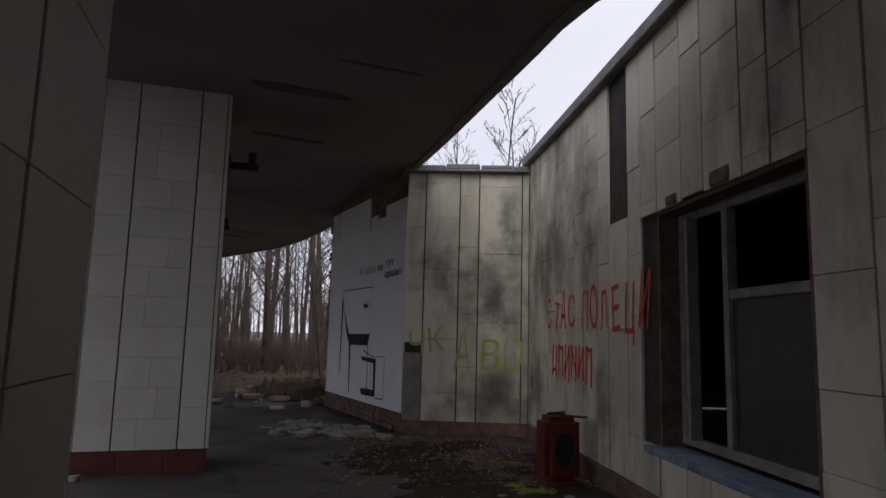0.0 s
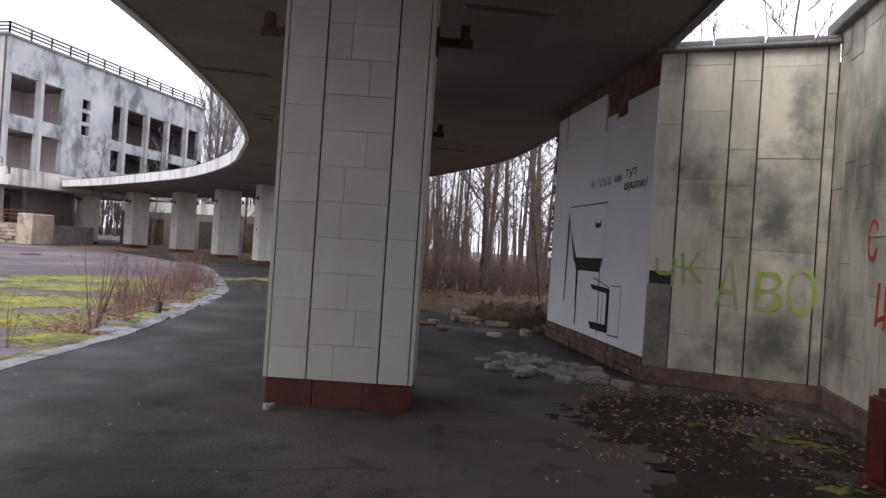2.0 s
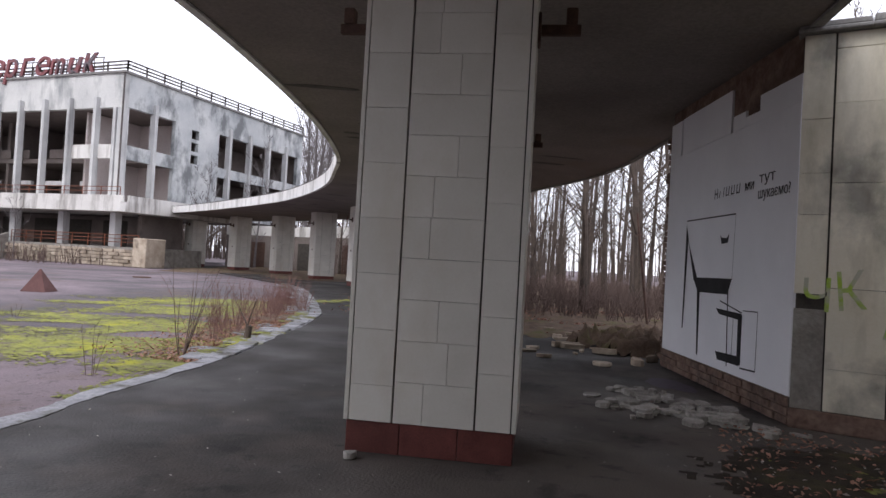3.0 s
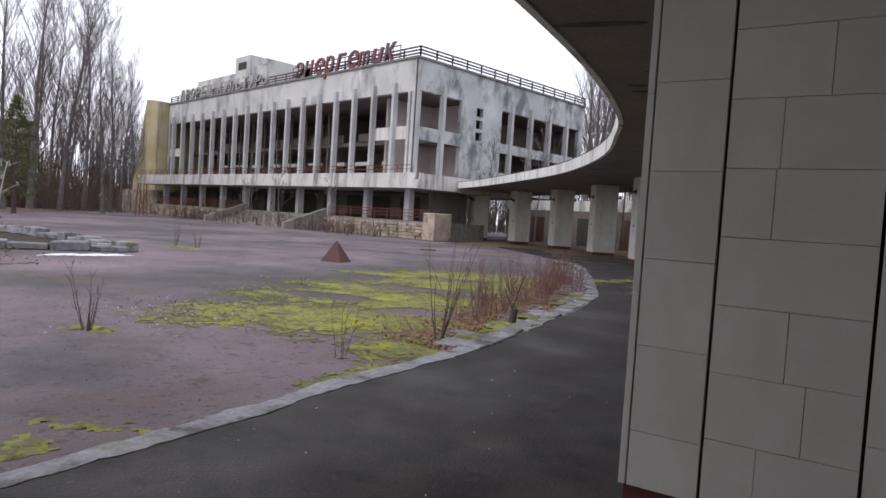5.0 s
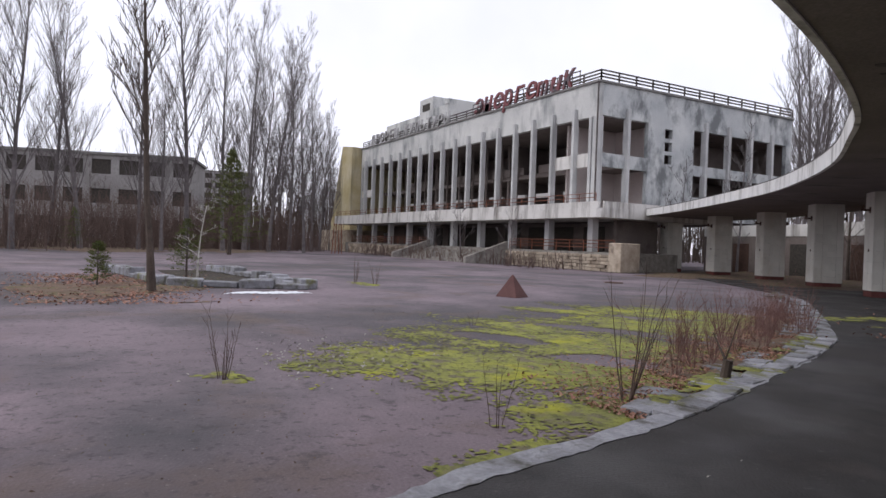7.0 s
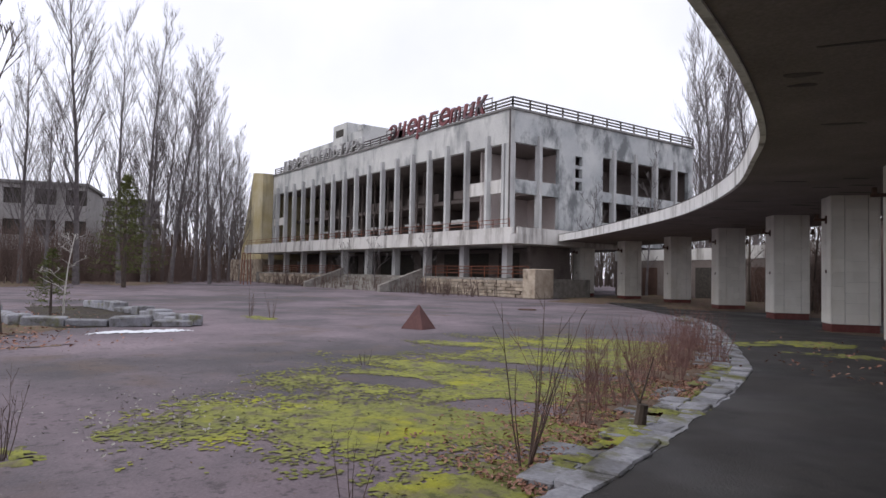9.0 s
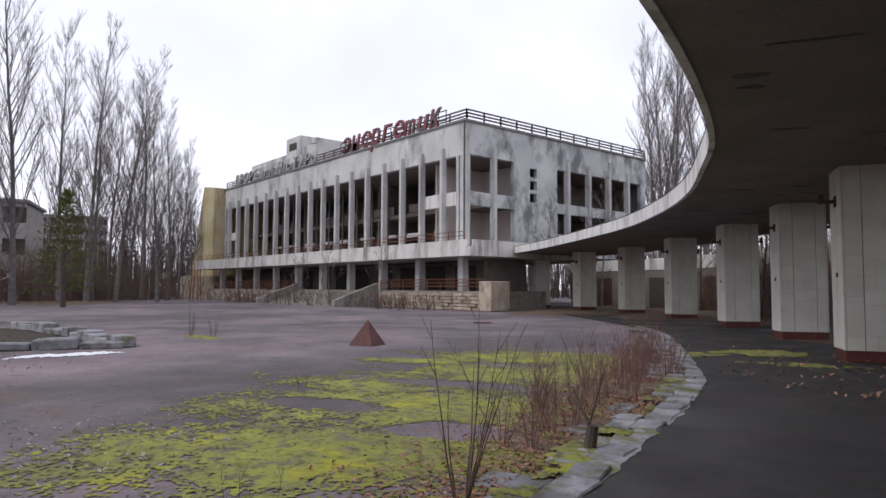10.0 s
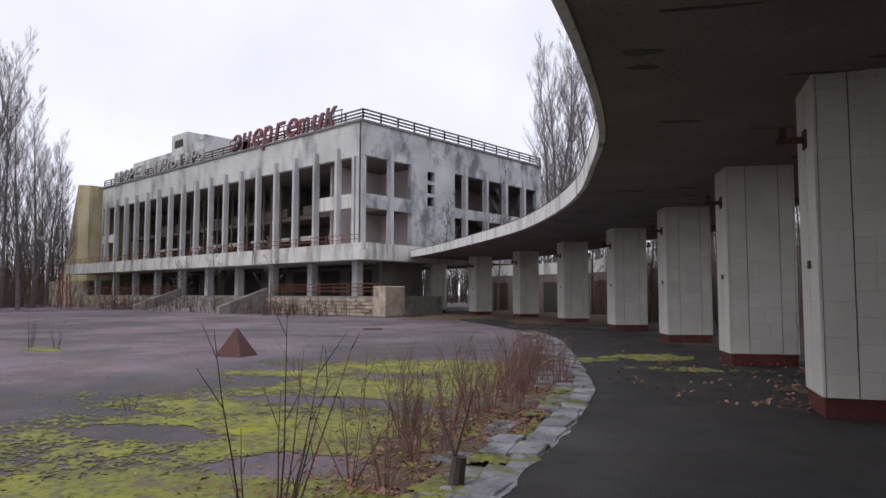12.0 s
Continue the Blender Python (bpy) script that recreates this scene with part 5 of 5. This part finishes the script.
litter("dead leaves beside the basin", 2500, 2, lambda r: (r.uniform(-28, -17), r.gauss(5.6, 1.2)), LEAF, 0.06, -0.05)
litter("dead leaves at the wood's edge", 4500, 3, lambda r: (r.gauss(-1.8, 2.8), r.uniform(16.5, 26)), LEAF, 0.07, 0.03)
litter("leaves and grit in the corner", 700, 4, lambda r: (r.uniform(0.2, 2.6), r.uniform(6.3, 9.4)), LEAF, 0.035, 0.01)
litter("pale plaster crumbs in the corner", 260, 5, lambda r: (min(2.68, abs(r.gauss(1.3, 0.8))), r.uniform(4.6, 9.2)), DEBRIS, 0.025, 0.005, "plaster_crumbs")
litter("dark chips scattered on the plaza", 1500, 8, lambda r: (-5.6 - abs(r.gauss(0, 7)), r.uniform(3, 20)), SOIL, 0.018, -0.059, "plaza_chips")
litter("pale crumbs of broken asphalt on the plaza", 260, 9, lambda r: (r.gauss(-10.2, 0.8), r.gauss(7.9, 0.7)), DEBRIS, 0.03, -0.058, "asphalt_crumbs")
litter("scattered grit on the walkway", 160, 6, lambda r: (r.uniform(-5, 2), r.uniform(2.5, 9)), DEBRIS, 0.014, 0.0, "grit")

# ---- rubble ----
def chunk(x, y, sx, sy, sz, seed, z=0.0, material=DEBRIS, label="broken pale plaster slab on the walkway"):
    r = random.Random(seed)
    b = bmesh.new()
    n = 7
    ring = [(sx * math.cos(2 * math.pi * i / n) * r.uniform(0.65, 1.1), sy * math.sin(2 * math.pi * i / n) * r.uniform(0.65, 1.1)) for i in range(n)]
    prism(b, ring, 0, sz)
    for v in b.verts:
        v.co.z += r.uniform(-0.15, 0.15) * sz if v.co.z > 0 else 0
    bmesh.ops.bevel(b, geom=b.edges[:], offset=min(sz, sx) * 0.12, segments=1, affect="EDGES")
    o = part("rubble", b, material)
    o.matrix_world = pose(x, y, z, r.uniform(-4, 4), r.uniform(-4, 4), r.uniform(0, 360))
    return tagged(o, label, "rubble", "fallen plaster")


rr = random.Random(77)
for i in range(75):
    f = rr.random()
    x, y = -0.9 + 1.7 * f + rr.gauss(0, 0.2), 9.9 - 0.35 * f + rr.gauss(0, 0.22)
    if x > 0.55:
        y = min(y, 9.4)
    s = 0.025 + 0.13 * rr.random() ** 2
    chunk(x, y, s * 1.3, s, rr.uniform(0.015, 0.07), i)
for i in range(46):
    chunk(rr.gauss(-1.6, 0.9), rr.uniform(12.8, 17.5), rr.uniform(0.06, 0.3), rr.uniform(0.05, 0.2), rr.uniform(0.03, 0.12), 100 + i, 0.0, STONE, "broken brick and plaster heap beside the mural wall")
for i in range(50):
    f = rr.random()
    s = 0.025 + 0.10 * rr.random() ** 2
    chunk(-1.0 + 1.2 * f + rr.gauss(0, 0.12), 10.75 - 0.6 * f + rr.gauss(0, 0.16), s * 1.4, s, rr.uniform(0.02, 0.08), 400 + i)
pole = empty("leaning_pole", pose(-1.08, 20.7, 0), "dark rusty iron pole leaning at the wood's edge", "pole")
bm = bmesh.new()
rod(bm, (0, 0, -0.05), (-0.42, 0.12, 3.1), 0.035, 0.03, 8)
part("shaft", bm, STEEL, pole)
bm = bmesh.new()
rod(bm, (-0.40, 0.04, 2.5), (-0.27, 0.18, 2.52), 0.02, 0.02, 6)
part("cross_pin", bm, STEEL, pole)
for i in range(16):
    chunk(rr.uniform(1.6, 2.6), rr.uniform(4.6, 6.2), rr.uniform(0.03, 0.1), rr.uniform(0.02, 0.07), 0.03, 200 + i)
chunk(-2.35, 6.6, 0.07, 0.05, 0.05, 301)

# ---- things on the plaza ----
pyr = empty("steel_pyramid", pose(-18.1, 16.3, -0.06, 0, 0, 24), "small rusty steel pyramid standing on the plaza", "pyramid")
b = bmesh.new()
base = [b.verts.new((x, y, 0)) for x, y in ((-0.36, -0.36), (0.36, -0.36), (0.36, 0.36), (-0.36, 0.36))]
tip = [b.verts.new((x, y, 0.66)) for x, y in ((-0.02, -0.02), (0.02, -0.02), (0.02, 0.02), (-0.02, 0.02))]
b.faces.new(base[::-1])
b.faces.new(tip)
for i in range(4):
    b.faces.new((base[i], base[(i + 1) % 4], tip[(i + 1) % 4], tip[i]))
bmesh.ops.bevel(b, geom=b.edges[:], offset=0.008, segments=1, affect="EDGES")
part("shell", b, PYR, pyr)
cover = empty("manhole_cover", pose(-24.5, 26.5, -0.06), "dark round manhole cover in the plaza", "manhole")
b = bmesh.new()
bmesh.ops.create_cone(b, cap_ends=True, segments=24, radius1=0.42, radius2=0.4, depth=0.05, matrix=Matrix.Translation((0, 0, 0.025)))
part("lid", b, STEEL, cover)
fr = empty("iron_stand", pose(-72, 30.2, -0.06), "rusty red iron frame stand", "frame")
b = bmesh.new()
for x, y in ((-0.5, -0.4), (0.5, -0.4), (0.5, 0.4), (-0.5, 0.4)):
    rod(b, (x, y, 0), (x * 0.7, y * 0.7, 3.4), 0.05, 0.05, 5)
for z in (1.1, 2.2, 3.3):
    rod(b, (-0.45, -0.35, z), (0.45, -0.35, z), 0.04, 0.04, 4)
    rod(b, (-0.45, 0.35, z), (0.45, 0.35, z), 0.04, 0.04, 4)
part("frame", b, RUST, fr)
# sunken basin with broken stone rim
basin = empty("stone_basin", Matrix(), "old stone-rimmed basin with broken edges", "basin")
part("floor", boxes((-31.5, -21.5, 7.8, 10.4, -0.058, -0.045)), WETSOIL, basin, "dark leafy floor")
rp = random.Random(6)
for a, c, n in (((-21.0, 11.0), (-27.0, 10.6), 7), ((-27.0, 10.6), (-31, 9.9), 4), ((-21.0, 11.0), (-22.5, 7.2), 4), ((-22.5, 7.2), (-31, 6.0), 9)):
    ang = math.degrees(math.atan2(c[1] - a[1], c[0] - a[0]))
    ln = math.hypot(c[0] - a[0], c[1] - a[1]) / n
    for i in range(n):
        f = (i + 0.5) / n
        o = part("rim_stone", boxes((-ln * 0.48, ln * 0.48, -0.26, 0.26, 0, rp.uniform(0.16, 0.34)), bevel=0.03), KERB, basin)
        o.matrix_basis = pose(a[0] + (c[0] - a[0]) * f, a[1] + (c[1] - a[1]) * f, -0.06, rp.uniform(-3, 3), rp.uniform(-3, 3), ang + rp.uniform(-4, 4))

# ---- kerb stones ----
kerb = empty("kerb", Matrix(), "broken pale stone kerb along the walkway", "kerb", kind="structure")
rk = random.Random(30)
bm = strip([(p.x, p.y) for p in spline(KERBLINE, 0.09)], -0.02, 0.20, -0.2, 0.006)
for v in bm.verts:
    k = noise.fractal(v.co * 2.3, 0.8, 2.1, 4) * 0.06 + noise.noise(v.co * 0.7) * 0.04
    v.co += Vector((k, k * 0.3, noise.noise(v.co * 5) * 0.006 if v.co.z > -0.1 else 0))
part("edging", bm, KERB, kerb, "worn broken grey concrete edging")
line1 = spline(KERBLINE, 0.42)
kmesh = []
for v in range(10):
    b = bmesh.new()
    w, d = 0.20, 0.17
    prism(b, [(-w, -d * rk.uniform(0.8, 1)), (w, -d * rk.uniform(0.8, 1)), (w * rk.uniform(0.85, 1), d * rk.uniform(0.7, 1)), (-w * rk.uniform(0.85, 1), d * rk.uniform(0.7, 1))], 0, rk.uniform(0.075, 0.095))
    bmesh.ops.bevel(b, geom=b.edges[:], offset=0.014, segments=1, affect="EDGES")
    me = bpy.data.meshes.new("kerb_stone")
    b.to_mesh(me)
    b.free()
    me.materials.append(KERB)
    kmesh.append(me)
for i in range(1, len(line1) - 1):
    t = (line1[i + 1] - line1[i - 1]).normalized()
    side = Vector((-t.y, t.x, 0))
    rows = (0.14, 0.46, 0.74) if line1[i].y > 9.4 else ()
    for k, off in enumerate(rows):
        if rk.random() < (0.1, 0.3, 0.55)[k]:
            continue
        p = line1[i] + side * (off + rk.uniform(-0.02, 0.02))
        o = new("kerb_stone", kmesh[rk.randrange(10)])
        o.parent = kerb
        o.matrix_basis = pose(p.x, p.y, (-0.062, -0.085, -0.105)[k] + rk.uniform(-0.012, 0.008), rk.uniform(-3, 3), rk.uniform(-3, 3), math.degrees(math.atan2(t.y, t.x)) + rk.uniform(-5, 5))
